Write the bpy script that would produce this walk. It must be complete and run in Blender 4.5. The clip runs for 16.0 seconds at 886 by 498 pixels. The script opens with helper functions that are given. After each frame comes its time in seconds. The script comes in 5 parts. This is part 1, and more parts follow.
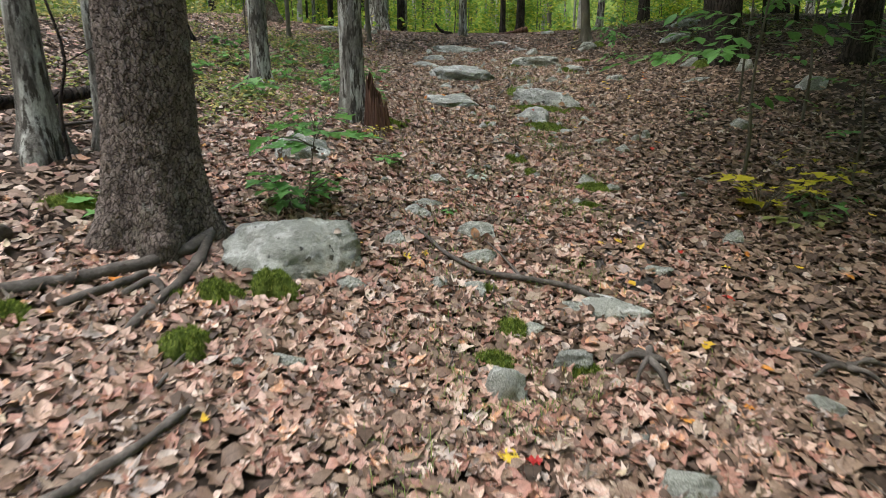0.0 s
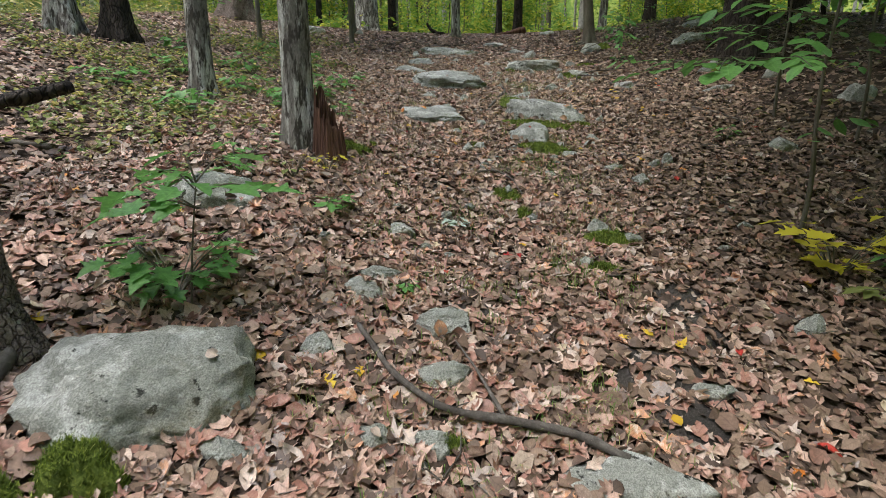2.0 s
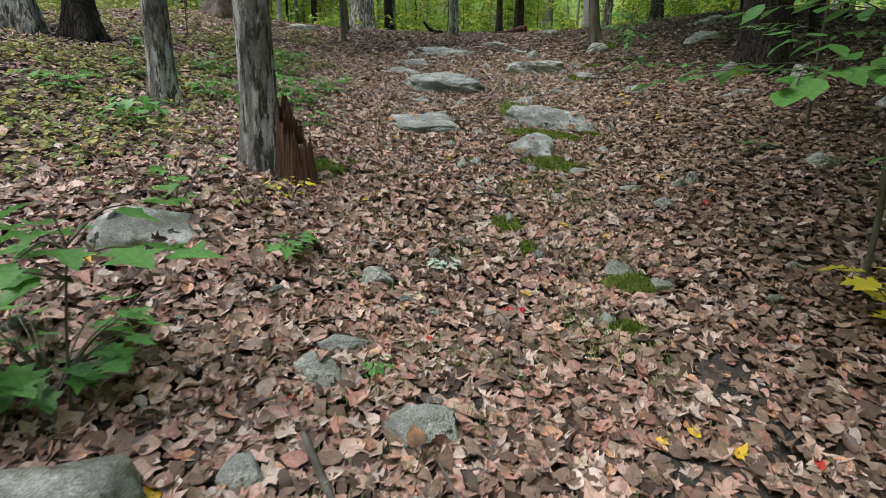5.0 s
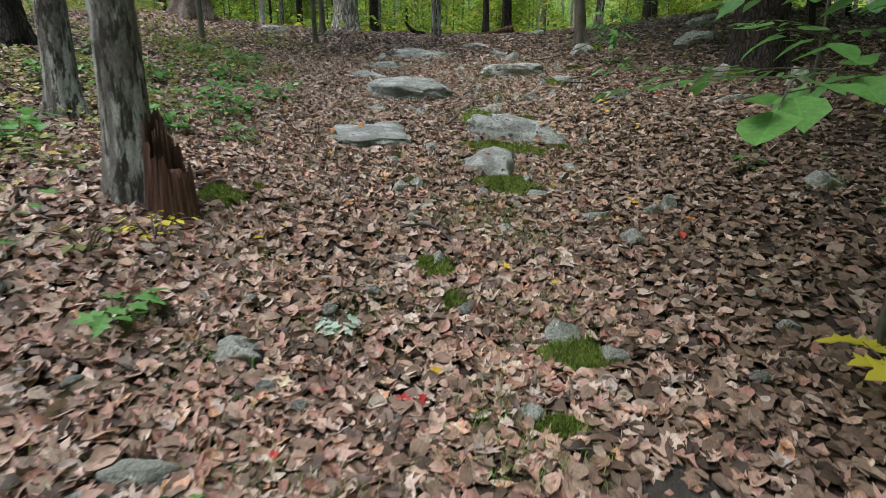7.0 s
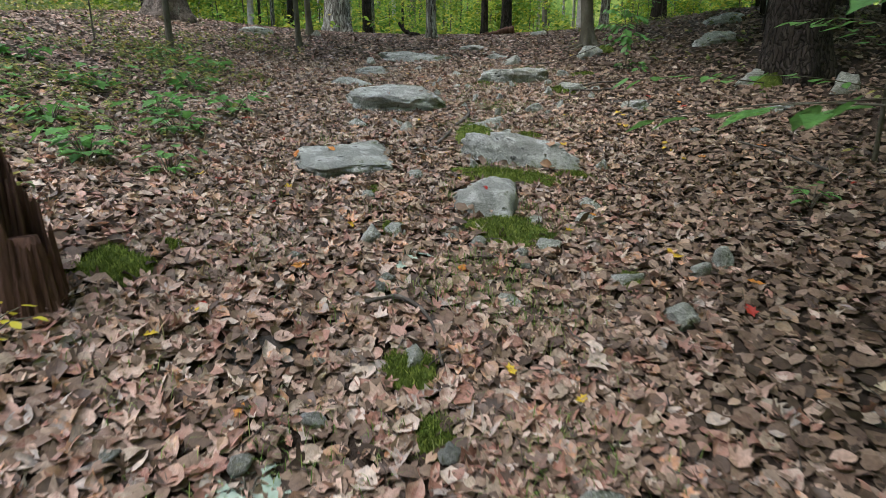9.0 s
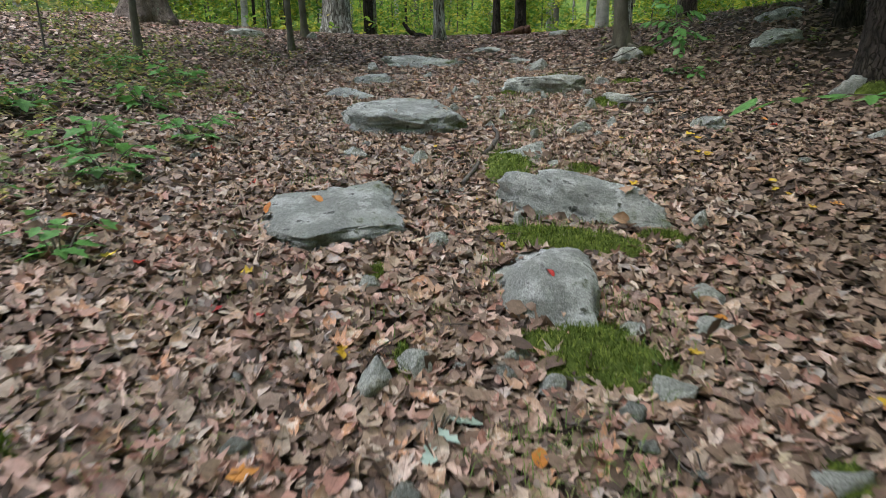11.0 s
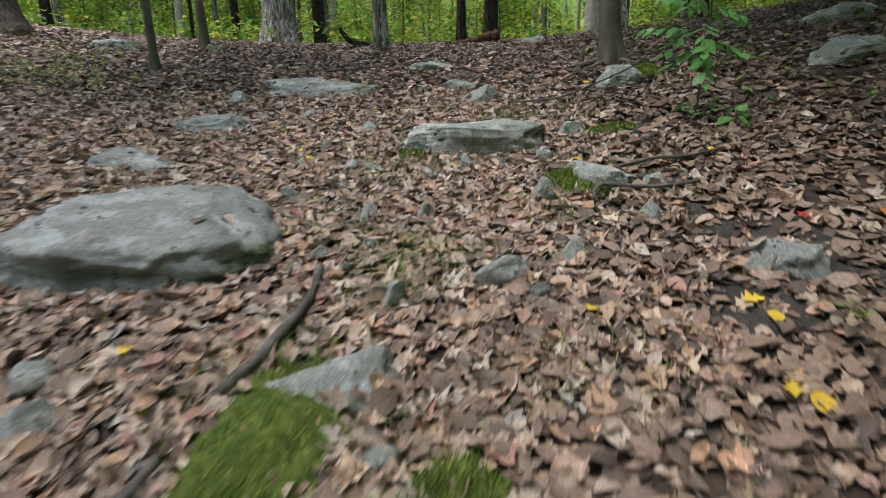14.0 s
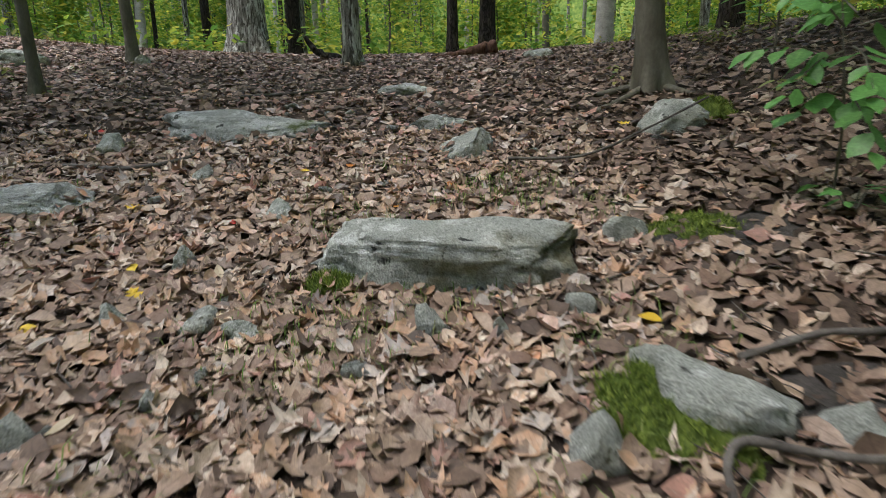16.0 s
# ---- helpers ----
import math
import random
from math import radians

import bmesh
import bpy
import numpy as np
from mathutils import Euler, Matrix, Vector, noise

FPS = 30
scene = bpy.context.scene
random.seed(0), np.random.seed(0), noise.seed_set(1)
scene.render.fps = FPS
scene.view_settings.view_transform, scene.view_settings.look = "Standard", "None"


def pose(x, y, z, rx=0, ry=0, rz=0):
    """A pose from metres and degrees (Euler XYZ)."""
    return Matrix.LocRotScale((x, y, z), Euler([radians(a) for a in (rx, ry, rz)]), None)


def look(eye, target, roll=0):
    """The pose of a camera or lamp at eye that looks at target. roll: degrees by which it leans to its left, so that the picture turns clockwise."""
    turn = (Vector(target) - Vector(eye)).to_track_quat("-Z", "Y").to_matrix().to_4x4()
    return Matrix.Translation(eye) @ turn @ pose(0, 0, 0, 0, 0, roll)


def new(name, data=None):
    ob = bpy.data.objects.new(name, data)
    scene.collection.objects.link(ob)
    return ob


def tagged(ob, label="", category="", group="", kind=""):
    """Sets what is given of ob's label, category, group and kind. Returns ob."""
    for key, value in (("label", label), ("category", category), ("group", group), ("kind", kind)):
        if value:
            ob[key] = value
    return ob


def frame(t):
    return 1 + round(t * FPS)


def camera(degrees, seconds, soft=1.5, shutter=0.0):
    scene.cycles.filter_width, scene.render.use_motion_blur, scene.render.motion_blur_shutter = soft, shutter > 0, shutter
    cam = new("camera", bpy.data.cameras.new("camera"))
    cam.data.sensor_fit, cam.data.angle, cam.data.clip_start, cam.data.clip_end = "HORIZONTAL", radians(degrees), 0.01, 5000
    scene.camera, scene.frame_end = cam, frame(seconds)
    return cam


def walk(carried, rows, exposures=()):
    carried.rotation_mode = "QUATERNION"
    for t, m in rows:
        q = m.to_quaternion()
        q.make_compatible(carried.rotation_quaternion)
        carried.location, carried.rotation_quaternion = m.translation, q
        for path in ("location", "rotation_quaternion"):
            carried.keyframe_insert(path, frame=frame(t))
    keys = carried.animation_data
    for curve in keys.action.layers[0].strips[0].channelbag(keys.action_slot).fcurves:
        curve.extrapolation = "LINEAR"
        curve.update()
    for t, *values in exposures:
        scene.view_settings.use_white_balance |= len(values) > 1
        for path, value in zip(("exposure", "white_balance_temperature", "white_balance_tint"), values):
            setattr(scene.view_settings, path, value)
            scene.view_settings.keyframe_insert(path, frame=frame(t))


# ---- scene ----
from mathutils.bvhtree import BVHTree

cam = camera(80.0, 16.0, soft=0.5, shutter=0.5)
PATH = [
    (0.0, 0.000, 0.000, 1.731, 77.00, -0.00, -0.00),
    (0.5, 0.038, 0.375, 1.787, 77.05, 0.10, 0.04),
    (1.0, 0.125, 0.750, 1.856, 77.05, 0.12, -0.02),
    (1.5, 0.194, 1.076, 1.910, 77.02, 0.10, -0.06),
    (2.0, 0.239, 1.281, 1.950, 77.01, 0.04, -0.05),
    (2.5, 0.250, 1.350, 1.964, 76.99, 0.00, -0.03),
    (3.0, 0.244, 1.423, 1.972, 77.01, -0.00, -0.06),
    (3.5, 0.232, 1.539, 1.994, 76.92, -0.02, -0.12),
    (6.0, 0.540, 2.370, 2.127, 76.83, -0.02, 0.09),
    (6.5, 0.698, 2.545, 2.146, 76.99, 0.06, 0.03),
    (7.0, 0.839, 2.767, 2.181, 77.00, 0.14, 0.16),
    (7.5, 0.948, 3.014, 2.225, 76.98, 0.13, 0.14),
    (8.0, 1.027, 3.263, 2.271, 76.96, 0.04, 0.05),
    (8.5, 0.991, 3.498, 2.310, 77.04, 0.16, 0.06),
    (11.0, 0.760, 5.107, 2.580, 77.13, 0.80, 0.38),
    (11.5, 0.760, 5.497, 2.650, 77.08, 0.81, 0.41),
    (12.0, 0.883, 5.875, 2.715, 77.06, 0.91, 0.43),
    (12.5, 1.069, 6.265, 2.787, 77.03, 1.04, 0.44),
    (13.0, 1.291, 6.745, 2.881, 77.13, 1.18, 0.45),
    (13.5, 1.523, 7.311, 3.002, 77.19, 1.34, 0.52),
    (14.0, 1.749, 7.919, 3.127, 77.30, 1.33, 0.43),
    (14.5, 1.945, 8.490, 3.247, 77.40, 1.22, 0.39),
    (15.0, 2.029, 8.993, 3.352, 77.54, 1.23, 0.33),
    (15.5, 2.012, 9.404, 3.448, 77.65, 1.11, 0.26),
    (16.0, 1.936, 9.742, 3.502, 77.82, 1.03, 0.22),
]
walk(cam, [(t, pose(x, y, z, rx, ry, rz)) for t, x, y, z, rx, ry, rz in PATH], [(0.0, 1.27, 6450, 10), (8.0, 1.29, 6150, 10), (12.0, 1.28, 6100, 10), (14.0, 1.37, 6100, 10), (16.0, 1.33, 6180, 10)])

# ---- light ----
SUN_UP, SUN_ROUND = 68.0, 250.0
world = bpy.data.worlds.new("sky")
scene.world = world
world.use_nodes = True
_wt = world.node_tree
_sky = _wt.nodes.new("ShaderNodeTexSky")
_sky.sky_type, _sky.sun_disc = "NISHITA", False
_sky.sun_elevation, _sky.sun_rotation = radians(SUN_UP), radians(SUN_ROUND)
_sky.air_density, _sky.dust_density = 1.0, 3.0
_wt.links.new(_sky.outputs["Color"], _wt.nodes["Background"].inputs["Color"])
_wt.nodes["Background"].inputs["Strength"].default_value = 0.142
sun = new("sun", bpy.data.lights.new("sun", "SUN"))
sun.data.energy, sun.data.angle, sun.data.color = 1.5, radians(42), (1.0, 0.95, 0.88)
_a, _b = radians(SUN_UP), radians(SUN_ROUND)
sun.matrix_world = look((0, 0, 30), (-30 * math.cos(_a) * math.sin(_b), -30 * math.cos(_a) * math.cos(_b), 30 - 30 * math.sin(_a)))

# ---- materials ----


def material(name, stops, scale=4.0, fine=40.0, rough=0.85, bump=0.4, dist=0.01, stretch=(1, 1, 1), vary="", spots=None, see=0.0, spec=0.3, blend=0.35, metal=0.0, cracks=None, veins=0.0, grain=0.0):
    """Procedural surface: a ramp over two scales of noise, over random pieces ('island' or 'object'), with spots of a second colour and a relief."""
    m = bpy.data.materials.new(name)
    m.use_nodes = True
    nt = m.node_tree
    n, link = nt.nodes, nt.links.new
    bsdf = n["Principled BSDF"]
    co = n.new("ShaderNodeTexCoord")
    mp = n.new("ShaderNodeMapping")
    mp.inputs["Scale"].default_value = stretch
    link(co.outputs["Object"], mp.inputs["Vector"])

    def noise_tex(s, detail=6.0, roughness=0.6):
        t = n.new("ShaderNodeTexNoise")
        t.inputs["Scale"].default_value, t.inputs["Detail"].default_value, t.inputs["Roughness"].default_value = s, detail, roughness
        link(mp.outputs["Vector"], t.inputs["Vector"])
        return t.outputs["Fac"]

    def math_node(op, a, b):
        k = n.new("ShaderNodeMath")
        k.operation = op
        for i, v in enumerate((a, b)):
            if isinstance(v, (int, float)):
                k.inputs[i].default_value = v
            else:
                link(v, k.inputs[i])
        return k.outputs[0]

    big, small = noise_tex(scale), noise_tex(fine, 8.0, 0.7)
    fac = math_node("ADD", math_node("MULTIPLY", big, 1 - blend), math_node("MULTIPLY", small, blend))
    fac = math_node("ADD", math_node("MULTIPLY", math_node("SUBTRACT", fac, 0.5), 2.2), 0.5)
    if vary:
        if vary == "island":
            r = n.new("ShaderNodeNewGeometry").outputs["Random Per Island"]
        else:
            r = n.new("ShaderNodeObjectInfo").outputs["Random"]
        fac = math_node("ADD", math_node("MULTIPLY", r, 0.86), math_node("MULTIPLY", fac, 0.14))
    ramp = n.new("ShaderNodeValToRGB")
    el = ramp.color_ramp.elements
    while len(el) < len(stops):
        el.new(0.5)
    for e, (at, c) in zip(el, stops):
        e.position, e.color = at, (*c, 1)
    link(fac, ramp.inputs["Fac"])
    colour = ramp.outputs["Color"]
    if spots:
        for c, s, lo, hi in spots:
            t = noise_tex(s, 9.0, 0.65)
            mr = n.new("ShaderNodeMapRange")
            mr.inputs["From Min"].default_value, mr.inputs["From Max"].default_value = lo, hi
            link(t, mr.inputs["Value"])
            mx = n.new("ShaderNodeMix")
            mx.data_type = "RGBA"
            link(mr.outputs["Result"], mx.inputs["Factor"])
            link(colour, mx.inputs["A"])
            mx.inputs["B"].default_value = (*c, 1)
            colour = mx.outputs["Result"]
    crack = None
    if cracks:
        vscale, vstretch, dark, width = cracks
        wob = n.new("ShaderNodeTexNoise")
        wob.inputs["Scale"].default_value = vscale * 0.35
        link(co.outputs["Object"], wob.inputs["Vector"])
        add = n.new("ShaderNodeMix")
        add.data_type, add.blend_type = "RGBA", "LINEAR_LIGHT"
        add.inputs["Factor"].default_value = 1.2 / vscale
        link(co.outputs["Object"], add.inputs["A"])
        link(wob.outputs["Color"], add.inputs["B"])
        mp2 = n.new("ShaderNodeMapping")
        mp2.inputs["Scale"].default_value = vstretch
        link(add.outputs["Result"], mp2.inputs["Vector"])
        vo = n.new("ShaderNodeTexVoronoi")
        vo.feature = "DISTANCE_TO_EDGE"
        vo.inputs["Scale"].default_value = vscale
        link(mp2.outputs["Vector"], vo.inputs["Vector"])
        mr2 = n.new("ShaderNodeMapRange")
        mr2.inputs["From Min"].default_value, mr2.inputs["From Max"].default_value = 0.0, width
        link(vo.outputs["Distance"], mr2.inputs["Value"])
        crack = mr2.outputs["Result"]
        mx = n.new("ShaderNodeMix")
        mx.data_type = "RGBA"
        link(crack, mx.inputs["Factor"])
        mx.inputs["A"].default_value = (*dark, 1)
        link(colour, mx.inputs["B"])
        colour = mx.outputs["Result"]
    def shade(c, factor):
        """Scales a colour by a grey value."""
        k = n.new("ShaderNodeVectorMath")
        k.operation = "SCALE"
        link(c, k.inputs[0])
        link(factor, k.inputs["Scale"])
        return k.outputs[0]

    def spread(v, a, b, c, d):
        k = n.new("ShaderNodeMapRange")
        for name_in, val in (("From Min", a), ("From Max", b), ("To Min", c), ("To Max", d)):
            k.inputs[name_in].default_value = val
        link(v, k.inputs["Value"])
        return k.outputs["Result"]

    rib = speck = None
    if grain:
        speck = noise_tex(170.0, 3.0, 0.6)
        colour = shade(colour, spread(speck, 0.35, 0.65, 1 - grain, 1 + grain))
    if veins:
        at_leaf = n.new("ShaderNodeAttribute")
        at_leaf.attribute_name = "leaf"
        sep = n.new("ShaderNodeSeparateXYZ")
        link(at_leaf.outputs["Vector"], sep.inputs[0])
        off = math_node("ABSOLUTE", math_node("SUBTRACT", sep.outputs[0], 1.0), 0.0)
        mid = spread(off, 0.004, 0.022, 1.0, 0.0)
        wave = math_node("FRACT", math_node("MULTIPLY", math_node("SUBTRACT", sep.outputs[1], math_node("MULTIPLY", off, 0.8)), 9.0), 0.0)
        lateral = spread(math_node("ABSOLUTE", math_node("SUBTRACT", wave, 0.5), 0.0), 0.02, 0.16, 0.55, 0.0)
        rib = math_node("MAXIMUM", mid, lateral)
        colour = shade(colour, spread(rib, 0.0, 1.0, 1.0, 1.0 + veins))
        colour = shade(colour, spread(noise_tex(55.0, 5.0, 0.65), 0.3, 0.7, 0.74, 1.2))
    link(colour, bsdf.inputs["Base Color"])
    bsdf.inputs["Roughness"].default_value = rough
    bsdf.inputs["Specular IOR Level"].default_value = spec
    bsdf.inputs["Metallic"].default_value = metal
    if bump:
        bp = n.new("ShaderNodeBump")
        bp.inputs["Strength"].default_value, bp.inputs["Distance"].default_value = bump, dist
        rel = math_node("ADD", math_node("MULTIPLY", big, 0.6), small)
        if crack is not None:
            rel = math_node("ADD", rel, math_node("MULTIPLY", crack, 1.2))
        if speck is not None:
            rel = math_node("ADD", rel, math_node("MULTIPLY", speck, 0.35))
        if rib is not None:
            rel = math_node("SUBTRACT", rel, math_node("MULTIPLY", rib, 0.5))
        link(rel, bp.inputs["Height"])
        link(bp.outputs["Normal"], bsdf.inputs["Normal"])
    if see:
        tr, ms = n.new("ShaderNodeBsdfTranslucent"), n.new("ShaderNodeMixShader")
        link(colour, tr.inputs["Color"])
        ms.inputs["Fac"].default_value = see
        link(bsdf.outputs[0], ms.inputs[1])
        link(tr.outputs[0], ms.inputs[2])
        link(ms.outputs[0], n["Material Output"].inputs["Surface"])
    return m


SOIL = material("soil", [(0.1, (0.018, 0.013, 0.010)), (0.5, (0.05, 0.036, 0.027)), (0.9, (0.11, 0.078, 0.055))], 3.0, 60, 0.95, 0.8, 0.02)
MUD = material("mud", [(0.1, (0.03, 0.027, 0.025)), (0.9, (0.10, 0.09, 0.082))], 6.0, 90, 0.8, 1.0, 0.02, spots=[((0.25, 0.24, 0.22), 70.0, 0.62, 0.68)], grain=0.35)
LITTER = material("dead_leaves", [(0.0, (0.06, 0.045, 0.039)), (0.15, (0.17, 0.113, 0.088)), (0.28, (0.40, 0.205, 0.155)), (0.44, (0.48, 0.322, 0.258)),
                                  (0.58, (0.59, 0.43, 0.345)), (0.68, (0.27, 0.115, 0.085)), (0.78, (0.68, 0.56, 0.475)), (0.86, (0.34, 0.30, 0.285)), (0.91, (0.60, 0.29, 0.14)), (0.95, (0.77, 0.69, 0.60)), (1.0, (0.54, 0.21, 0.08))],
                  30.0, 220, 0.5, 0.35, 0.002, veins=-0.28, vary="island", see=0.12, spec=0.5)
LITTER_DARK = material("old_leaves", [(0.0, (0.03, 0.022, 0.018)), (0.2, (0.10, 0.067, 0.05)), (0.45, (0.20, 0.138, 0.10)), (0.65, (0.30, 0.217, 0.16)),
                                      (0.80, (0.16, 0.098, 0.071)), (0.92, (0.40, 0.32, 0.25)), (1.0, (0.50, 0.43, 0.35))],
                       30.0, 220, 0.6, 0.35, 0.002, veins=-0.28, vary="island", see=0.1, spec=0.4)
LITTER_TAN = material("tan_leaves", [(0.0, (0.05, 0.038, 0.031)), (0.13, (0.13, 0.09, 0.07)), (0.24, (0.29, 0.208, 0.147)), (0.36, (0.41, 0.305, 0.222)), (0.46, (0.44, 0.26, 0.155)),
                                    (0.56, (0.52, 0.415, 0.32)), (0.66, (0.20, 0.12, 0.09)), (0.76, (0.60, 0.50, 0.40)), (0.84, (0.33, 0.30, 0.28)), (0.90, (0.50, 0.31, 0.19)), (0.96, (0.74, 0.68, 0.58)), (1.0, (0.30, 0.15, 0.09))],
                      30.0, 220, 0.5, 0.35, 0.002, veins=-0.28, vary="island", see=0.12, spec=0.5)
LEAF_BROWN = material("brown_leaf", [(0.0, (0.24, 0.14, 0.10)), (0.5, (0.42, 0.28, 0.20)), (1.0, (0.55, 0.41, 0.31))], 20, 150, 0.5, 0.2, 0.002, vary="object", see=0.15)
LEAF_YELLOW = material("yellow_leaf", [(0.1, (0.55, 0.36, 0.03)), (0.9, (0.75, 0.55, 0.06))], 20, 150, 0.5, 0.2, 0.002, vary="object", see=0.2)
LEAF_ORANGE = material("orange_leaf", [(0.1, (0.50, 0.17, 0.03)), (0.9, (0.62, 0.30, 0.07))], 20, 150, 0.5, 0.2, 0.002, vary="object", see=0.2)
LEAF_RED = material("red_leaf", [(0.1, (0.38, 0.03, 0.03)), (0.9, (0.55, 0.08, 0.05))], 20, 150, 0.5, 0.2, 0.002, vary="object", see=0.2)
LEAF_PALE = material("pale_leaf", [(0.1, (0.50, 0.42, 0.30)), (0.9, (0.68, 0.58, 0.42))], 20, 150, 0.5, 0.2, 0.002, vary="object", see=0.2)
LEAF_SILVER = material("silver_green_leaf", [(0.1, (0.28, 0.38, 0.32)), (0.9, (0.42, 0.52, 0.45))], 20, 150, 0.6, 0.2, 0.002)
GREEN = material("green_leaf", [(0.0, (0.07, 0.20, 0.06)), (0.5, (0.12, 0.31, 0.08)), (0.85, (0.19, 0.38, 0.09)), (1.0, (0.34, 0.43, 0.09))], 12, 120, 0.42, 0.25, 0.002, veins=0.22, vary="island", see=0.38, spec=0.5)
GREEN_LOW = material("seedling_leaf", [(0.0, (0.09, 0.15, 0.06)), (0.3, (0.16, 0.23, 0.08)), (0.6, (0.27, 0.31, 0.10)), (0.82, (0.42, 0.39, 0.13)), (1.0, (0.56, 0.43, 0.13))], 12, 120, 0.5, 0.2, 0.002, vary="island", see=0.35)
YELLOWING = material("yellowing_leaf", [(0.0, (0.22, 0.32, 0.04)), (0.4, (0.55, 0.52, 0.05)), (1.0, (0.74, 0.62, 0.06))], 12, 120, 0.5, 0.2, 0.002, vary="island", see=0.35)
CANOPY = material("canopy_leaf", [(0.0, (0.08, 0.19, 0.035)), (0.35, (0.16, 0.31, 0.05)), (0.6, (0.30, 0.42, 0.06)), (0.82, (0.50, 0.52, 0.075)), (1.0, (0.68, 0.55, 0.08))], 8, 60, 0.5, 0.0, 0.002, vary="island", see=0.5)
BARK = material("plated_bark", [(0.1, (0.11, 0.09, 0.082)), (0.5, (0.23, 0.19, 0.172)), (0.9, (0.40, 0.35, 0.32))], 14, 70, 0.95, 1.0, 0.02, (1, 1, 0.6), spots=[((0.32, 0.36, 0.31), 4.0, 0.60, 0.68), ((0.07, 0.08, 0.03), 1.5, 0.60, 0.75)], cracks=(46, (1, 1, 0.4), (0.06, 0.048, 0.043), 0.11), grain=0.3)
BARK_GREY = material("grey_bark", [(0.1, (0.085, 0.082, 0.075)), (0.5, (0.22, 0.213, 0.195)), (0.9, (0.40, 0.39, 0.365))], 9, 50, 0.92, 1.0, 0.02, (1, 1, 0.2), spots=[((0.48, 0.50, 0.47), 9.0, 0.48, 0.58), ((0.06, 0.055, 0.048), 24.0, 0.49, 0.56)], grain=0.3)
BARK_DARK = material("dark_bark", [(0.1, (0.016, 0.013, 0.012)), (0.5, (0.045, 0.037, 0.032)), (0.9, (0.10, 0.085, 0.072))], 12, 60, 0.95, 1.0, 0.015, (1, 1, 0.25), cracks=(20, (1, 1, 0.12), (0.008, 0.007, 0.006), 0.14))
BARK_SMOOTH = material("smooth_bark", [(0.1, (0.07, 0.064, 0.049)), (0.5, (0.125, 0.116, 0.092)), (0.9, (0.20, 0.19, 0.155))], 6, 50, 0.85, 0.5, 0.008, (1, 1, 0.5), spots=[((0.26, 0.28, 0.235), 4.0, 0.60, 0.72), ((0.05, 0.055, 0.035), 3.0, 0.58, 0.70)])
BARK_PALE = material("pale_bark", [(0.1, (0.22, 0.205, 0.185)), (0.5, (0.44, 0.425, 0.395)), (0.9, (0.68, 0.665, 0.62))], 5, 40, 0.8, 0.4, 0.006, (1, 1, 1.4))
DEADWOOD = material("dead_wood", [(0.1, (0.035, 0.030, 0.027)), (0.5, (0.095, 0.085, 0.077)), (0.9, (0.20, 0.185, 0.17))], 10, 70, 0.9, 0.8, 0.008, (1, 1, 1))
ROTTEN = material("rotten_wood", [(0.1, (0.03, 0.017, 0.013)), (0.45, (0.095, 0.05, 0.036)), (0.75, (0.18, 0.10, 0.072)), (0.95, (0.34, 0.24, 0.18))], 22, 70, 0.95, 1.0, 0.015, (1, 1, 0.08))
STONE = material("lichen_stone", [(0.0, (0.172, 0.184, 0.172)), (0.35, (0.284, 0.303, 0.286)), (0.65, (0.387, 0.408, 0.389)), (1.0, (0.499, 0.525, 0.506))], 5.0, 45, 0.9, 1.0, 0.03,
                 spots=[((0.550, 0.581, 0.568), 6.0, 0.50, 0.57), ((0.473, 0.507, 0.482), 16.0, 0.60, 0.70), ((0.086, 0.090, 0.086), 12.0, 0.59, 0.65), ((0.120, 0.146, 0.069), 3.0, 0.57, 0.69)], grain=0.38, blend=0.6)
STONE_PALE = material("pale_stone", [(0.0, (0.189, 0.203, 0.182)), (0.35, (0.310, 0.331, 0.301)), (0.65, (0.404, 0.427, 0.396)), (1.0, (0.516, 0.542, 0.516))], 4.0, 45, 0.9, 1.0, 0.025,
                      spots=[((0.568, 0.598, 0.576), 7.0, 0.51, 0.58), ((0.482, 0.507, 0.482), 16.0, 0.60, 0.70), ((0.043, 0.047, 0.043), 11.0, 0.60, 0.64), ((0.206, 0.198, 0.129), 3.0, 0.53, 0.68)], grain=0.38, blend=0.6)
MOSS = material("moss", [(0.0, (0.035, 0.055, 0.012)), (0.45, (0.12, 0.17, 0.03)), (1.0, (0.32, 0.40, 0.08))], 14, 150, 0.95, 1.0, 0.015, see=0.15)
MOSS_BLADE = material("moss_blade", [(0.0, (0.04, 0.065, 0.014)), (0.5, (0.13, 0.19, 0.033)), (0.8, (0.26, 0.34, 0.06)), (1.0, (0.46, 0.52, 0.13))], 9, 100, 0.9, 0, 0.01, vary="island", see=0.25)
GRASS = material("grass_blade", [(0.0, (0.09, 0.19, 0.04)), (0.5, (0.18, 0.29, 0.07)), (0.8, (0.30, 0.36, 0.12)), (1.0, (0.45, 0.40, 0.22))], 9, 100, 0.8, 0, 0.01, vary="island", see=0.3)
FARWOOD = material("far_woods", [(0.2, (0.09, 0.17, 0.04)), (0.45, (0.22, 0.34, 0.07)), (0.6, (0.38, 0.46, 0.10)), (0.8, (0.60, 0.58, 0.17))], 0.35, 2.5, 1.0, 0, 0.01, (1, 1, 0.7), blend=0.5)

# ---- ground ----
RNG = np.random.default_rng(11)


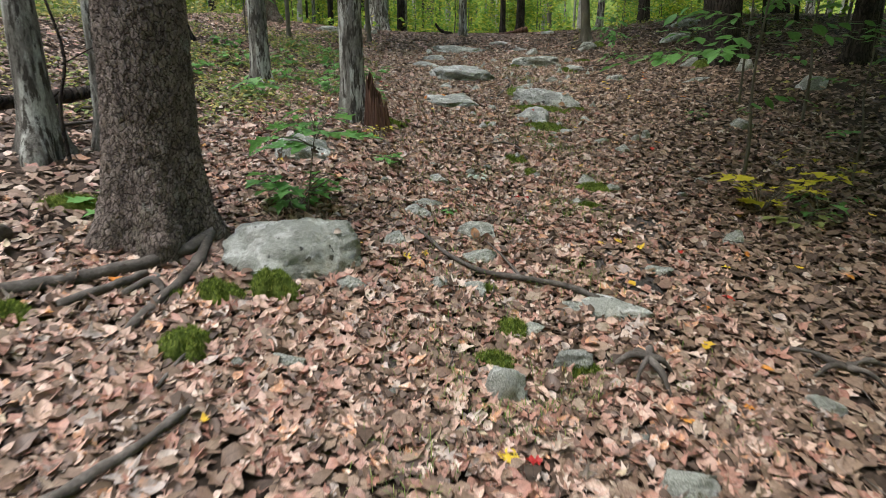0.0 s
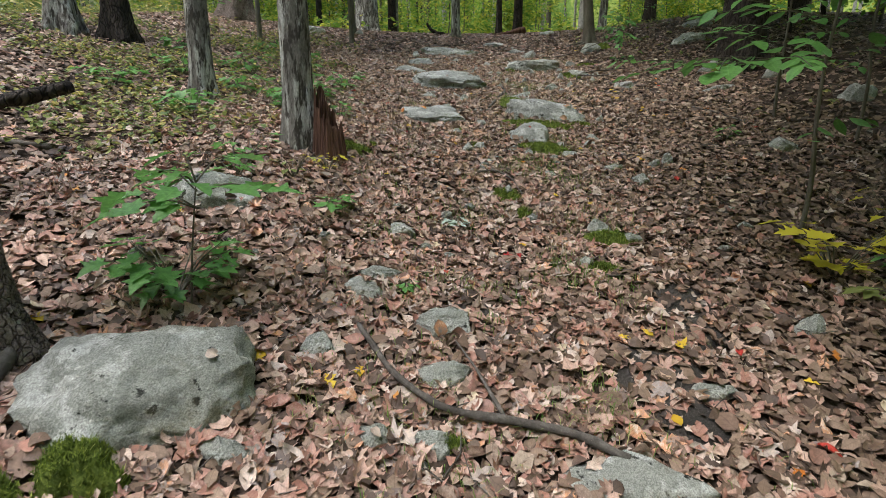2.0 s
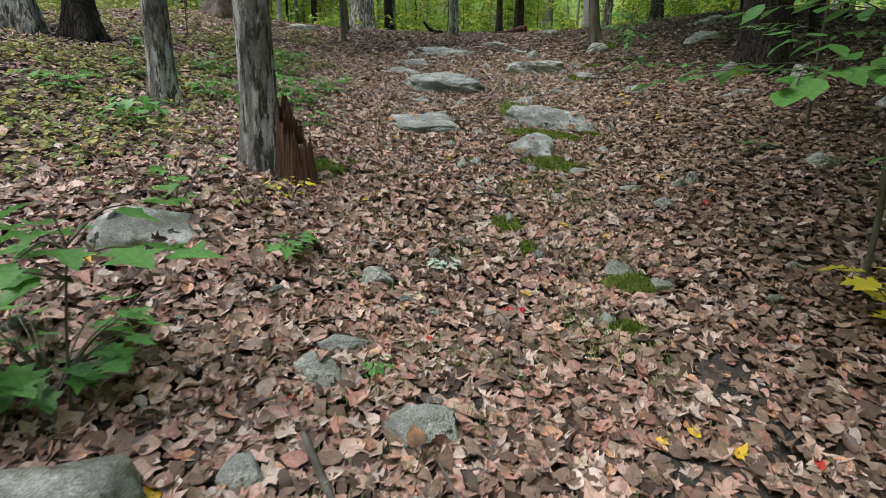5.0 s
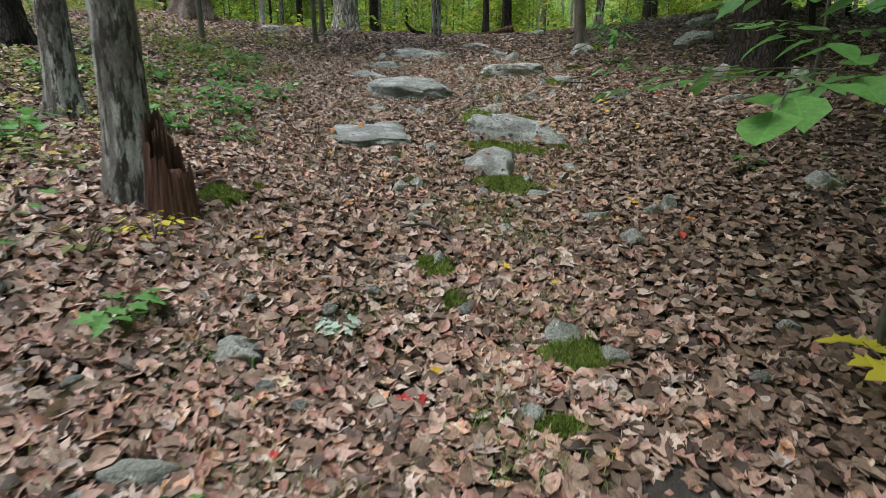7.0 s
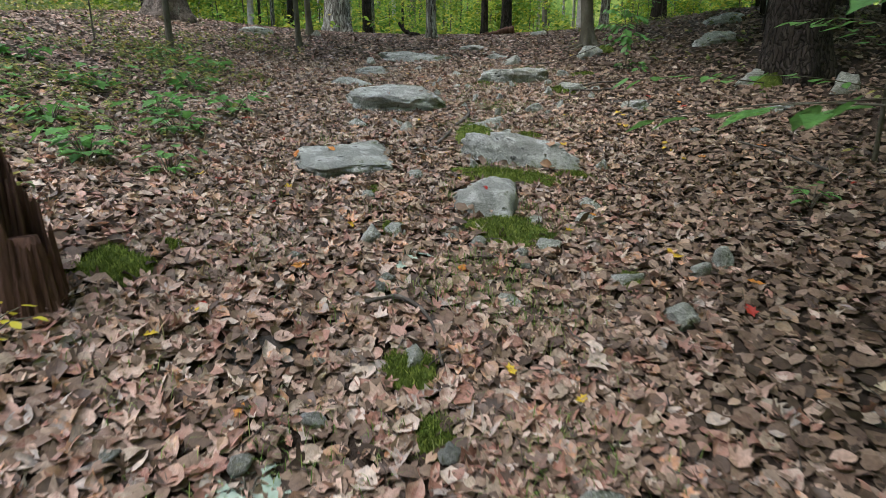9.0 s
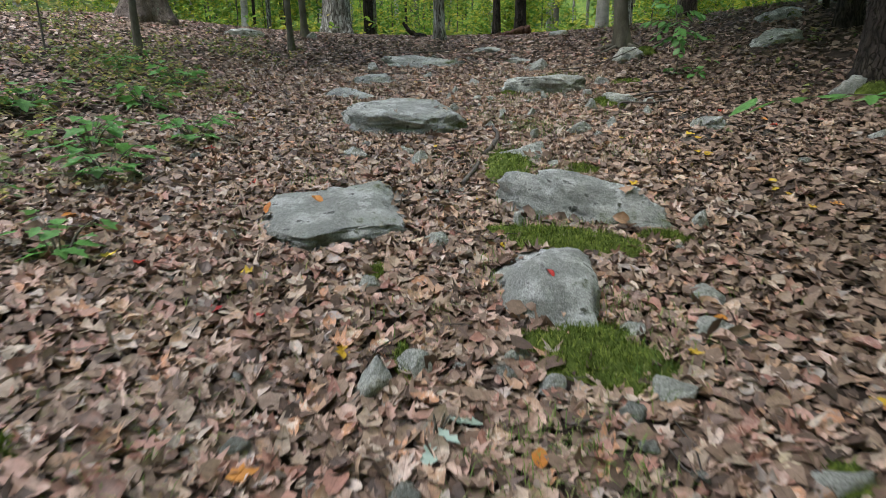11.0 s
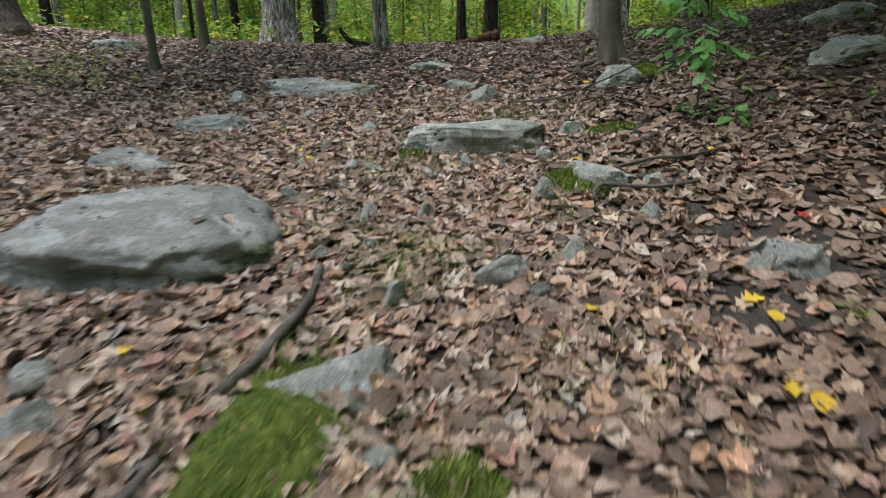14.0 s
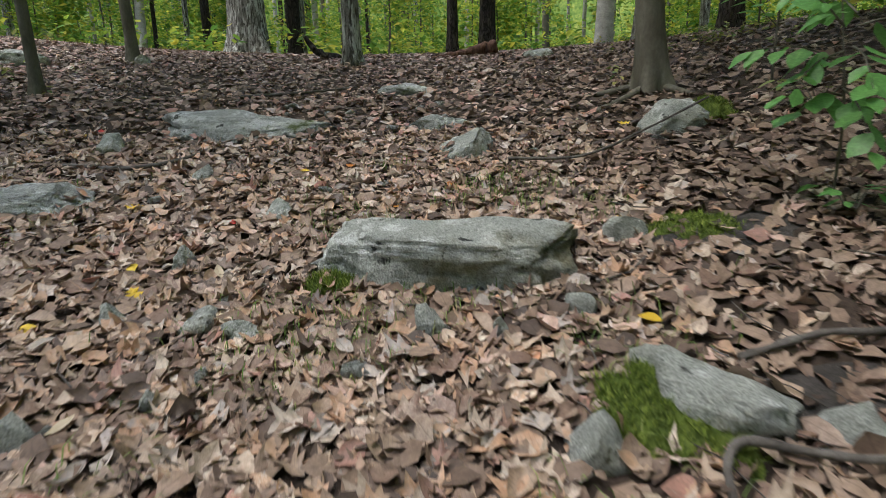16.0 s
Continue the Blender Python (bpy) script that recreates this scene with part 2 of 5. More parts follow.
def height(x, y):
    """The lie of the land: a slope that climbs to a crest and runs on as level ground, with a bank beside the path."""
    x, y = np.asarray(x, float), np.asarray(y, float)
    xc = np.clip(x, -6.0, 7.0)
    ye = np.where(y < 17.5, np.maximum(y, -12.0), 17.5 + 4.2 * (1 - np.exp(-np.maximum(y - 17.5, 0) / 4.2)))
    level = 1 / (1 + (np.maximum(y - 14.0, 0) / 5.0) ** 2)
    z = -0.1527 * xc + 0.2557 * ye + 0.0198 * xc * xc * level + 0.0094 * xc * np.minimum(ye, 14.0)
    z = z + 0.22 * np.exp(-((xc + 1.2) / 1.3) ** 2 - ((y - 5.7) / 1.7) ** 2) - 0.10 * np.exp(-((xc - 0.3) / 1.0) ** 2 - ((y - 5.2) / 0.9) ** 2)
    return z


def at(x, y, up=0.0):
    return Vector((x, y, float(height(x, y)) + up))


def ground_normal(x, y):
    e = 0.05
    gx, gy = (height(x + e, y) - height(x - e, y)) / (2 * e), (height(x, y + e) - height(x, y - e)) / (2 * e)
    v = np.stack([-gx, -gy, np.ones_like(np.asarray(gx))], -1)
    return v / np.linalg.norm(v, axis=-1, keepdims=True)


def mesh_of(name, verts, tris, mat, smooth=True, leaf=None):
    """A mesh from arrays of vertices and triangles (or equal-sided faces)."""
    verts, tris = np.asarray(verts, np.float32), np.asarray(tris, np.int32)
    me = bpy.data.meshes.new(name)
    k = tris.shape[1]
    me.vertices.add(len(verts))
    me.vertices.foreach_set("co", verts.ravel())
    me.loops.add(tris.size)
    me.loops.foreach_set("vertex_index", tris.ravel())
    me.polygons.add(len(tris))
    me.polygons.foreach_set("loop_start", np.arange(0, tris.size, k, dtype=np.int32))
    me.polygons.foreach_set("use_smooth", np.full(len(tris), smooth))
    if leaf is not None:
        me.attributes.new("leaf", "FLOAT_VECTOR", "POINT").data.foreach_set("vector", np.asarray(leaf, np.float32).ravel())
    me.materials.append(mat)
    me.update(calc_edges=True)
    return me


def part(name, me, parent=None, label="", place=None):
    """Links a mesh as one object, under its thing where there is one."""
    ob = new(name, me)
    if parent is not None:
        ob.parent = parent
    if place is not None:
        ob.matrix_basis = place
    return tagged(ob, label)


def thing(name, p, label, category, group=""):
    """An Empty at the base of a thing, which parents its parts."""
    ob = new(name)
    ob.empty_display_size = 0.1
    ob.location = p
    return tagged(ob, label, category, group)


def grid_lines(lo, hi, near_lo, near_hi, step):
    """Even steps in the near stretch, growing steps out to the ends."""
    mid = list(np.arange(near_lo, near_hi + step / 2, step))
    s, out = step, []
    v = mid[-1]
    while v < hi:
        s *= 1.35
        v = min(v + s, hi)
        out.append(v)
    s, low = step, []
    v = mid[0]
    while v > lo:
        s *= 1.35
        v = max(v - s, lo)
        low.append(v)
    return np.array(low[::-1] + mid + out)


def build_ground():
    gx, gy = grid_lines(-600, 600, -5, 7, 0.06), grid_lines(-500, 700, -1, 19, 0.06)
    X, Y = np.meshgrid(gx, gy)
    near = np.exp(-np.maximum(np.abs(X) - 12, 0) / 10) * np.exp(-np.maximum(np.abs(Y - 8) - 18, 0) / 10)
    wob = 0.012 * np.sin(X * 5.1 + 2 * np.sin(Y * 2.3)) * np.sin(Y * 4.3 + 1.7 * np.sin(X * 3.1)) + 0.006 * np.sin(X * 13 + Y * 7) * np.sin(Y * 17 - X * 5)
    Z = height(X, Y) + wob * near - 0.012
    nx, ny = len(gx), len(gy)
    i = np.arange(nx * ny).reshape(ny, nx)
    q = np.stack([i[:-1, :-1], i[:-1, 1:], i[1:, 1:], i[1:, :-1]], -1).reshape(-1, 4)
    tagged(part("ground", mesh_of("ground", np.stack([X, Y, Z], -1).reshape(-1, 3), q, SOIL)), "dark forest soil of a wooded slope", "ground", kind="structure")


build_ground()

# ---- shapes ----


def frame_along(pts):
    pts = np.asarray(pts, float)
    tan = np.gradient(pts, axis=0)
    tan /= np.linalg.norm(tan, axis=1, keepdims=True) + 1e-9
    ref = np.array([1.0, 0, 0]) if abs(tan[:, 2]).mean() > 0.7 else np.array([0, 0, 1.0])
    u = np.cross(tan, ref)
    u /= np.linalg.norm(u, axis=1, keepdims=True) + 1e-9
    return u, np.cross(u, tan)


def smooth_line(pts, n):
    """n points along a smooth line through the given ones."""
    pts = np.asarray(pts, float)
    k = len(pts)
    ext = np.vstack([2 * pts[0] - pts[1], pts, 2 * pts[-1] - pts[-2]])
    out = []
    for t in np.linspace(0, k - 1 - 1e-6, n):
        i = int(t)
        a, b, c, d = ext[i:i + 4]
        t -= i
        out.append(0.5 * (2 * b + (c - a) * t + (2 * a - 5 * b + 4 * c - d) * t * t + (3 * b - a - 3 * c + d) * t ** 3))
    return np.array(out)


def tube(pts, radii, segs=10, rough=0.0, freq=8.0, seed=0.0):
    """Vertices and quads of a round, uneven tube along a line, closed at both ends."""
    pts = np.asarray(pts, float)
    radii = np.asarray(radii, float)
    u, v = frame_along(pts)
    ang = np.linspace(0, 2 * np.pi, segs, endpoint=False)
    ring = np.cos(ang)[None, :, None] * u[:, None] + np.sin(ang)[None, :, None] * v[:, None]
    rr = np.repeat(radii[:, None], segs, 1)
    if rough:
        for i in range(len(pts)):
            for j in range(segs):
                p = pts[i] + ring[i, j] * radii[i]
                rr[i, j] *= 1 + rough * noise.noise(Vector((p[0] * freq + seed, p[1] * freq, p[2] * freq)))
    V = (pts[:, None] + ring * rr[..., None]).reshape(-1, 3)
    n = len(pts)
    i = np.arange(n * segs).reshape(n, segs)
    j = np.roll(i, -1, 1)
    Q = np.stack([i[:-1], j[:-1], j[1:], i[1:]], -1).reshape(-1, 4)
    V = np.vstack([V, pts[:1], pts[-1:]])
    cap0 = np.stack([j[0], i[0], np.full(segs, n * segs), np.full(segs, n * segs)], -1)
    cap1 = np.stack([i[-1], j[-1], np.full(segs, n * segs + 1), np.full(segs, n * segs + 1)], -1)
    tri = np.vstack([Q[:, [0, 1, 2]], Q[:, [0, 2, 3]], cap0[:, :3], cap1[:, :3]])
    return V, tri


def joined(pieces):
    V, F, o = [], [], 0
    for v, f in pieces:
        V.append(v)
        F.append(np.asarray(f) + o)
        o += len(v)
    return np.vstack(V), np.vstack(F)


def leaf_shape(kind):
    """A leaf one long, along y, as vertices and triangles: ovate, lobed, maple, plain or simple."""
    if kind == "maple":
        a = np.radians([-90, -58, -30, -8, 18, 42, 66, 90, 114, 138, 162, 188, 210, 238])
        r = np.array([0.42, 0.30, 0.40, 0.24, 0.52, 0.30, 0.40, 0.60, 0.40, 0.30, 0.52, 0.24, 0.40, 0.30])
        V = np.vstack([[0, 0.42, 0], np.stack([r * np.cos(a), 0.42 + r * np.sin(a), 0 * a], -1)])
        n = len(a)
        return V, np.array([[0, 1 + i, 1 + (i + 1) % n] for i in range(n)])
    if kind == "plain":
        V = np.array([[0, 0, 0], [0.25, 0.2, 0], [0.31, 0.52, 0], [0.17, 0.84, 0], [0, 1, 0], [-0.17, 0.84, 0], [-0.31, 0.52, 0], [-0.25, 0.2, 0], [0, 0.5, 0]])
        return V, np.array([[i, (i + 1) % 8, 8] for i in range(8)])
    if kind == "simple":
        return np.array([[0, 0, 0], [0.26, 0.25, 0], [0.27, 0.65, 0], [0, 1, 0], [-0.27, 0.65, 0], [-0.26, 0.25, 0]]), np.array([[0, 1, 5], [1, 2, 5], [2, 4, 5], [2, 3, 4]])
    if kind == "quad":
        return np.array([[0, 0, 0], [0.3, 0.5, 0.03], [0, 1, 0], [-0.3, 0.5, 0.03]]), np.array([[0, 1, 2], [0, 2, 3]])
    if kind == "lobed":
        rows = [(0.14, 0.07), (0.30, 0.24), (0.44, 0.09), (0.64, 0.29), (0.78, 0.11)]
    else:
        rows = [(0.12, 0.15), (0.34, 0.285), (0.60, 0.27), (0.83, 0.13)]
    V, F = [[0, 0, 0]], []
    for y, w in rows:
        V += [[-w, y, 0], [0, y, 0], [w, y, 0]]
    V.append([0, 1, 0])
    F += [[0, 2, 1], [0, 3, 2]]
    for i in range(len(rows) - 1):
        a, b = 1 + 3 * i, 4 + 3 * i
        F += [[a, a + 1, b + 1], [a, b + 1, b], [a + 1, a + 2, b + 2], [a + 1, b + 2, b + 1]]
    a, t = 1 + 3 * (len(rows) - 1), len(V) - 1
    F += [[a, a + 1, t], [a + 1, a + 2, t]]
    return np.array(V, float), np.array(F)


def leaf_coords(kind, n):
    """Where each point of n leaves lies across (from 1) and along its leaf."""
    return np.tile(SHAPES[kind][0] + [1.0, 0, 0], (n, 1))


SHAPES = {k: leaf_shape(k) for k in ("ovate", "lobed", "maple", "plain", "simple", "quad")}


def leaves_at(kind, pos, size, normal, turn, curl, rng, fold=None):
    """Many leaves of one shape: places, sizes, the normals that they lie to, their turn about it and how much they curl."""
    T, F = SHAPES[kind]
    n, k = len(pos), len(T)
    normal = normal / np.linalg.norm(normal, axis=1, keepdims=True)
    ref = np.stack([np.cos(turn), np.sin(turn), np.zeros(n)], -1)
    ax = np.cross(ref, normal)
    ax /= np.linalg.norm(ax, axis=1, keepdims=True) + 1e-9
    ay = np.cross(normal, ax)
    L = np.repeat(T[None], n, 0)
    c1, c2, c3 = rng.normal(0, 1, (3, n, 1))
    x, y = L[..., 0], L[..., 1] - 0.5
    fold_k = np.abs(x) * (rng.uniform(-0.1, 0.75, (n, 1)) if fold is None else fold)
    z = curl[:, None] * (1.5 * c1 * y * y + 1.6 * c2 * x * y + 2.2 * np.abs(c3) * x * x) + fold_k * curl[:, None] * 2 + rng.normal(0, 0.06, (n, k)) * curl[:, None]
    wide = rng.uniform(0.65, 1.25, (n, 1)) * (1 + rng.normal(0, 0.13, (n, k)))
    V = (x * wide)[..., None] * ax[:, None] + y[..., None] * ay[:, None] + z[..., None] * normal[:, None]
    V = V * size[:, None, None] + pos[:, None]
    Fs = F[None] + (np.arange(n) * k)[:, None, None]
    return V.reshape(-1, 3), Fs.reshape(-1, 3)


ROCKS = []
ROCK_SKIN = ([], [])
CUSHIONS = []


def rock(x, y, w, d, h, turn=0.0, seed=None, mat=None, label="flat grey lichen-spotted stone set in the leaf litter", name="stone", boxy=0.85, tilt=0.0, detail=None, block=0.35, flat=0.85, groove=None):
    """A worn stone, part sunk in the ground: w across, d deep, h above the soil."""
    seed = len(ROCKS) * 7.31 if seed is None else seed
    ROCKS.append((x, y, w / 2, d / 2, radians(turn), h))
    bm = bmesh.new()
    bmesh.ops.create_icosphere(bm, subdivisions=detail or (5 if w > 0.6 else 4 if w > 0.2 else 3), radius=1.0)
    r = random.Random(int(seed * 100))
    cuts = []
    for _ in range(7 if w > 0.4 else 10):
        a, e = r.uniform(0, 6.283), r.uniform(-0.1, 0.9)
        cuts.append((Vector((math.cos(a) * math.cos(e), math.sin(a) * math.cos(e), math.sin(e))), r.uniform(0.62, 0.92) if w > 0.4 else r.uniform(0.42, 0.78)))
    for v in bm.verts:
        p = v.co.normalized()
        q = Vector([math.copysign(abs(c) ** boxy, c) for c in p])
        q *= 1 / max(1e-6, (abs(q.x) ** 4 + abs(q.y) ** 4 + abs(q.z) ** 4) ** 0.25) ** block
        for nrm, lim in cuts:
            over = q.dot(nrm) - lim
            if over > 0:
                q -= nrm * over * 0.95
        if q.z > flat:
            q.z = flat + (q.z - flat) * 0.3
        if groove:
            across = q.x * math.cos(groove[0]) + q.y * math.sin(groove[0]) - groove[1] + 0.12 * noise.noise(q * 3.0)
            q *= 1 - 0.16 * math.exp(-(across / 0.05) ** 2)
        s = Vector((q.x * 1.3 + seed, q.y * 1.3, q.z * 1.3))
        lay = Vector((s.x * 2.2, s.y * 2.2, s.z * 7.0))
        q *= 1 + 0.20 * noise.noise(s) + 0.08 * noise.noise(s * 3.1) - 0.07 * abs(noise.noise(lay)) - 0.06 * abs(noise.noise(s * 6.3)) + 0.03 * noise.noise(s * 14) + 0.018 * noise.noise(s * 30)
        v.co = Vector((q.x * w * 0.56, q.y * d * 0.60, q.z * h * 1.25))
    me = bpy.data.meshes.new(name)
    bm.to_mesh(me)
    bm.free()
    for p in me.polygons:
        p.use_smooth = True
    me.materials.append(mat or (STONE if w > 0.4 else STONE_PALE))
    ob = new(name, me)
    up = Vector(ground_normal(x, y))
    place = Matrix.Translation(at(x, y, -h * 0.10 if w > 0.4 else h * 0.1 + 0.012)) @ Vector((0, 0, 1)).rotation_difference(up).to_matrix().to_4x4() @ pose(0, 0, 0, tilt, 0, turn)
    ob.matrix_basis = place
    first = len(ROCK_SKIN[0])
    ROCK_SKIN[0].extend([place @ v.co for v in me.vertices])
    ROCK_SKIN[1].extend([[first + i for i in p.vertices] for p in me.polygons])
    return tagged(ob, label, "stone")


def on_rock(x, y, grow=1.0):
    """Which of the places lie within a stone's outline."""
    hit = np.zeros(len(x), bool)
    for rx, ry, a, b, t, _ in ROCKS:
        dx, dy = x - rx, y - ry
        u, v = dx * np.cos(t) + dy * np.sin(t), -dx * np.sin(t) + dy * np.cos(t)
        hit |= (u / (a * grow)) ** 2 + (v / (b * grow)) ** 2 < 1
    return hit


def rest_on_stones(x, y):
    """Height over the ground and normal of the stones' tops at places; zero height where the ground lies bare."""
    up, nr = np.zeros(len(x)), ground_normal(x, y)
    for i in np.nonzero(on_rock(x, y, 1.25))[0]:
        g = float(height(x[i], y[i]))
        hit, normal, _, _ = SKIN.ray_cast(Vector((x[i], y[i], g + 1.0)), Vector((0, 0, -1)))
        if hit is not None and hit.z > g:
            up[i], nr[i] = hit.z - g, normal
    return up, nr


def on_moss(x, y):
    """Which of the places lie on a moss cushion."""
    hit = np.zeros(len(x), bool)
    for rx, ry, a, b, t in CUSHIONS:
        dx, dy = x - rx, y - ry
        u, v = dx * np.cos(t) + dy * np.sin(t), -dx * np.sin(t) + dy * np.cos(t)
        hit |= (u / a) ** 2 + (v / b) ** 2 < 0.95
    return hit


def moss(x, y, w, d, h=0.03, turn=0.0, label="cushion of bright green moss among fallen leaves", blades=700, bright=True):
    """A low cushion of moss with small shoots."""
    seed = x * 3.7 + y * 1.9
    h *= 0.85
    CUSHIONS.append((x, y, w / 2, d / 2, radians(turn)))
    rng = np.random.default_rng(int(abs(seed) * 1000))
    base = thing("moss_cushion", at(x, y), label, "moss")
    n, m = 12, 40
    V, F = [[0, 0, h]], []
    t = radians(turn)

    def surf(u, a):
        k = 1 + 0.55 * noise.noise(Vector((math.cos(a) * 1.5 + seed, math.sin(a) * 1.5, 0.3))) + 0.30 * noise.noise(Vector((math.cos(a) * 4 + seed, math.sin(a) * 4, 2))) + 0.22 * noise.noise(Vector((math.cos(a) * 10 + seed, math.sin(a) * 10, 5)))
        px, py = u * math.cos(a) * w / 2 * k, u * math.sin(a) * d / 2 * k
        px, py = px * math.cos(t) - py * math.sin(t), px * math.sin(t) + py * math.cos(t)
        top = h * (1 - u ** 3) + 0.4 * h * noise.noise(Vector((px * 25 + seed, py * 25, 0))) * (1 - u) - 0.012 * u ** 4
        return [px, py, float(height(x + px, y + py) - height(x, y)) + top]

    for i in range(1, n + 1):
        V += [surf(i / n, 2 * math.pi * j / m) for j in range(m)]
    for j in range(m):
        F.append([0, 1 + j, 1 + (j + 1) % m])
    for i in range(n - 1):
        for j in range(m):
            a, b, c, e = 1 + i * m + j, 1 + i * m + (j + 1) % m, 1 + (i + 1) * m + (j + 1) % m, 1 + (i + 1) * m + j
            F += [[a, e, c], [a, c, b]]
    part("cushion", mesh_of("cushion", V, F, MOSS), base)
    P = np.array([surf(math.sqrt(rng.uniform(0, 0.95)), rng.uniform(0, 6.283)) for _ in range(int(blades * 1.8))])
    tip = P + rng.normal(0, 1, P.shape) * [0.012, 0.012, 0.008] + [0, 0, 0.02]
    side = rng.normal(0, 1, P.shape) * [1, 1, 0]
    side *= 0.0028 / np.linalg.norm(side, axis=1, keepdims=True)
    B = np.stack([P - side, P + side, tip], 1).reshape(-1, 3)
    tagged(part("moss", mesh_of("moss", B, np.arange(len(B)).reshape(-1, 3), MOSS_BLADE, False), base), kind="stuff")


def stick(name, pts, r0, r1, mat, label, category, segs=10, n=24, rough=0.5, twigs=()):
    """A fallen branch or root along a line of ground places (x, y, height over the ground)."""
    P = smooth_line([tuple(at(x, y, u)) for x, y, u in pts], n)
    o = P[0].copy()
    base = thing(name, o, label, category)
    part("branch", mesh_of("branch", *tube(P - o, np.linspace(r0, r1, n), segs, rough, 14.0), mat), base)
    for tw in twigs:
        Q = smooth_line([tuple(at(x, y, u)) for x, y, u in tw[1:]], 12) - o
        part("twig", mesh_of("twig", *tube(Q, np.linspace(tw[0], tw[0] * 0.4, 12), 6, 0.4, 20.0), mat), base)
    return base

# ---- trees ----


def trunk_mesh(r, tall, mat, segs=24, rings=40, flare=0.7, flare_h=0.5, lean=(0, 0), plates=0.0, seed=0.0, lobes=5, bend=0.0, sunk=0.25):
    """A tapered trunk with root flare; plates: depth of the bark's ridges, as part of the radius."""
    zs = np.concatenate([np.linspace(-sunk, 2.6, int(rings * 0.75), endpoint=False), np.linspace(2.6, tall, rings - int(rings * 0.75))])
    ang = np.linspace(0, 2 * np.pi, segs, endpoint=False)
    V = []
    for z in zs:
        f = math.exp(-max(z, 0) / flare_h * 1.6)
        rad = r * (1 - 0.45 * max(z, 0) / tall) * (1 + flare * f)
        cx = lean[0] * z + bend * math.sin(z * 0.9 + seed)
        cy = lean[1] * z + bend * math.cos(z * 0.7 + seed)
        for a in ang:
            k = 1 + flare * 0.45 * f * math.cos(lobes * a + seed) + 0.05 * math.sin(2 * a + seed + z * 0.4)
            if plates:
                p = Vector((math.cos(a) * 5.5, math.sin(a) * 5.5, z * 3.0 / max(0.6, r * 3)))
                p.x += seed
                ridge = abs(noise.noise(p * 1.2)) + 0.5 * abs(noise.noise(Vector((p.x * 2.7, p.y * 2.7, p.z * 3.4))))
                k += plates * (min(ridge * 2.4, 1) - 0.6) + plates * 0.4 * noise.noise(Vector((p.x * 6, p.y * 6, p.z * 9)))
            V.append((cx + rad * k * math.cos(a), cy + rad * k * math.sin(a), z))
    n = len(zs)
    i = np.arange(n * segs).reshape(n, segs)
    j = np.roll(i, -1, 1)
    F = np.stack([i[:-1], j[:-1], j[1:], i[1:]], -1).reshape(-1, 4)
    return mesh_of("trunk", V, F, mat)


def clump_mesh(n, spread, size, mat, seed, kind="quad", flat=0.6, hollow=0.0):
    """Many leaves in clusters within an uneven body."""
    rng = np.random.default_rng(seed)
    k = max(8, n // 45)
    c = rng.normal(0, 1, (k, 3))
    c *= (rng.uniform(0.25 + hollow, 1, (k, 1)) ** 0.6) / np.linalg.norm(c, axis=1, keepdims=True)
    P = c[rng.integers(0, k, n)] * np.array(spread) + rng.normal(0, 0.15, (n, 3)) * np.array(spread)
    nr = rng.normal(0, flat, (n, 3)) + [0, 0, 1]
    V, F = leaves_at(kind, P, rng.uniform(0.7, 1.3, n) * size, nr, rng.uniform(0, 6.28, n), np.full(n, 0.1), rng)
    return mesh_of("crown", V, F, mat, False)


def limbs_mesh(seed, base_z, spread, count, r, mat):
    rng = np.random.default_rng(seed)
    out = []
    for i in range(count):
        a = 2.4 * i + rng.uniform(-0.4, 0.4)
        z0 = base_z + rng.uniform(-2.5, 1.5)
        d = np.array([math.cos(a), math.sin(a), rng.uniform(0.35, 0.9)])
        L = rng.uniform(0.6, 1.0) * spread
        P = smooth_line([(0, 0, z0), d * L * 0.4 + [0, 0, z0], d * L * [1, 1, 1.15] + [0, 0, z0]], 8)
        out.append(tube(P, np.linspace(r, r * 0.2, 8), 6))
    return mesh_of("limb", *joined(out), mat)


CROWNS = [clump_mesh(1350, (2.6, 2.6, 3.0), 0.30, CANOPY, 40 + i) for i in range(3)]
BOUGHS = {}


def tree(x, y, r, mat, label, tall=14.0, crown=True, wide=0.85, segs=20, rings=30, group="", name="tree", crown_up=None, **kw):
    """A forest tree: trunk, limbs and a high crown."""
    seed = x * 1.7 + y * 0.6
    base = thing(name, at(x, y), label, "tree", group)
    base.rotation_euler = (0, 0, 0)
    part("trunk", trunk_mesh(r, tall, mat, segs, rings, seed=seed, **kw), base)
    if crown:
        k = int(abs(seed * 10)) % 3
        lean = kw.get("lean", (0, 0))
        key = (k, mat.name)
        if key not in BOUGHS:
            BOUGHS[key] = limbs_mesh(60 + k, 9.5, 2.6, 7, 0.07, mat)
        part("bough", BOUGHS[key], base, place=pose(lean[0] * 9, lean[1] * 9, 0))
        s = (0.8 + 0.4 * ((seed * 7) % 1)) * wide
        part("crown", CROWNS[k], base, place=pose(lean[0] * tall, lean[1] * tall, (crown_up or tall - 1.8), 0, 0, seed * 50) @ Matrix.Diagonal((s, s, s, 1)))
    return base


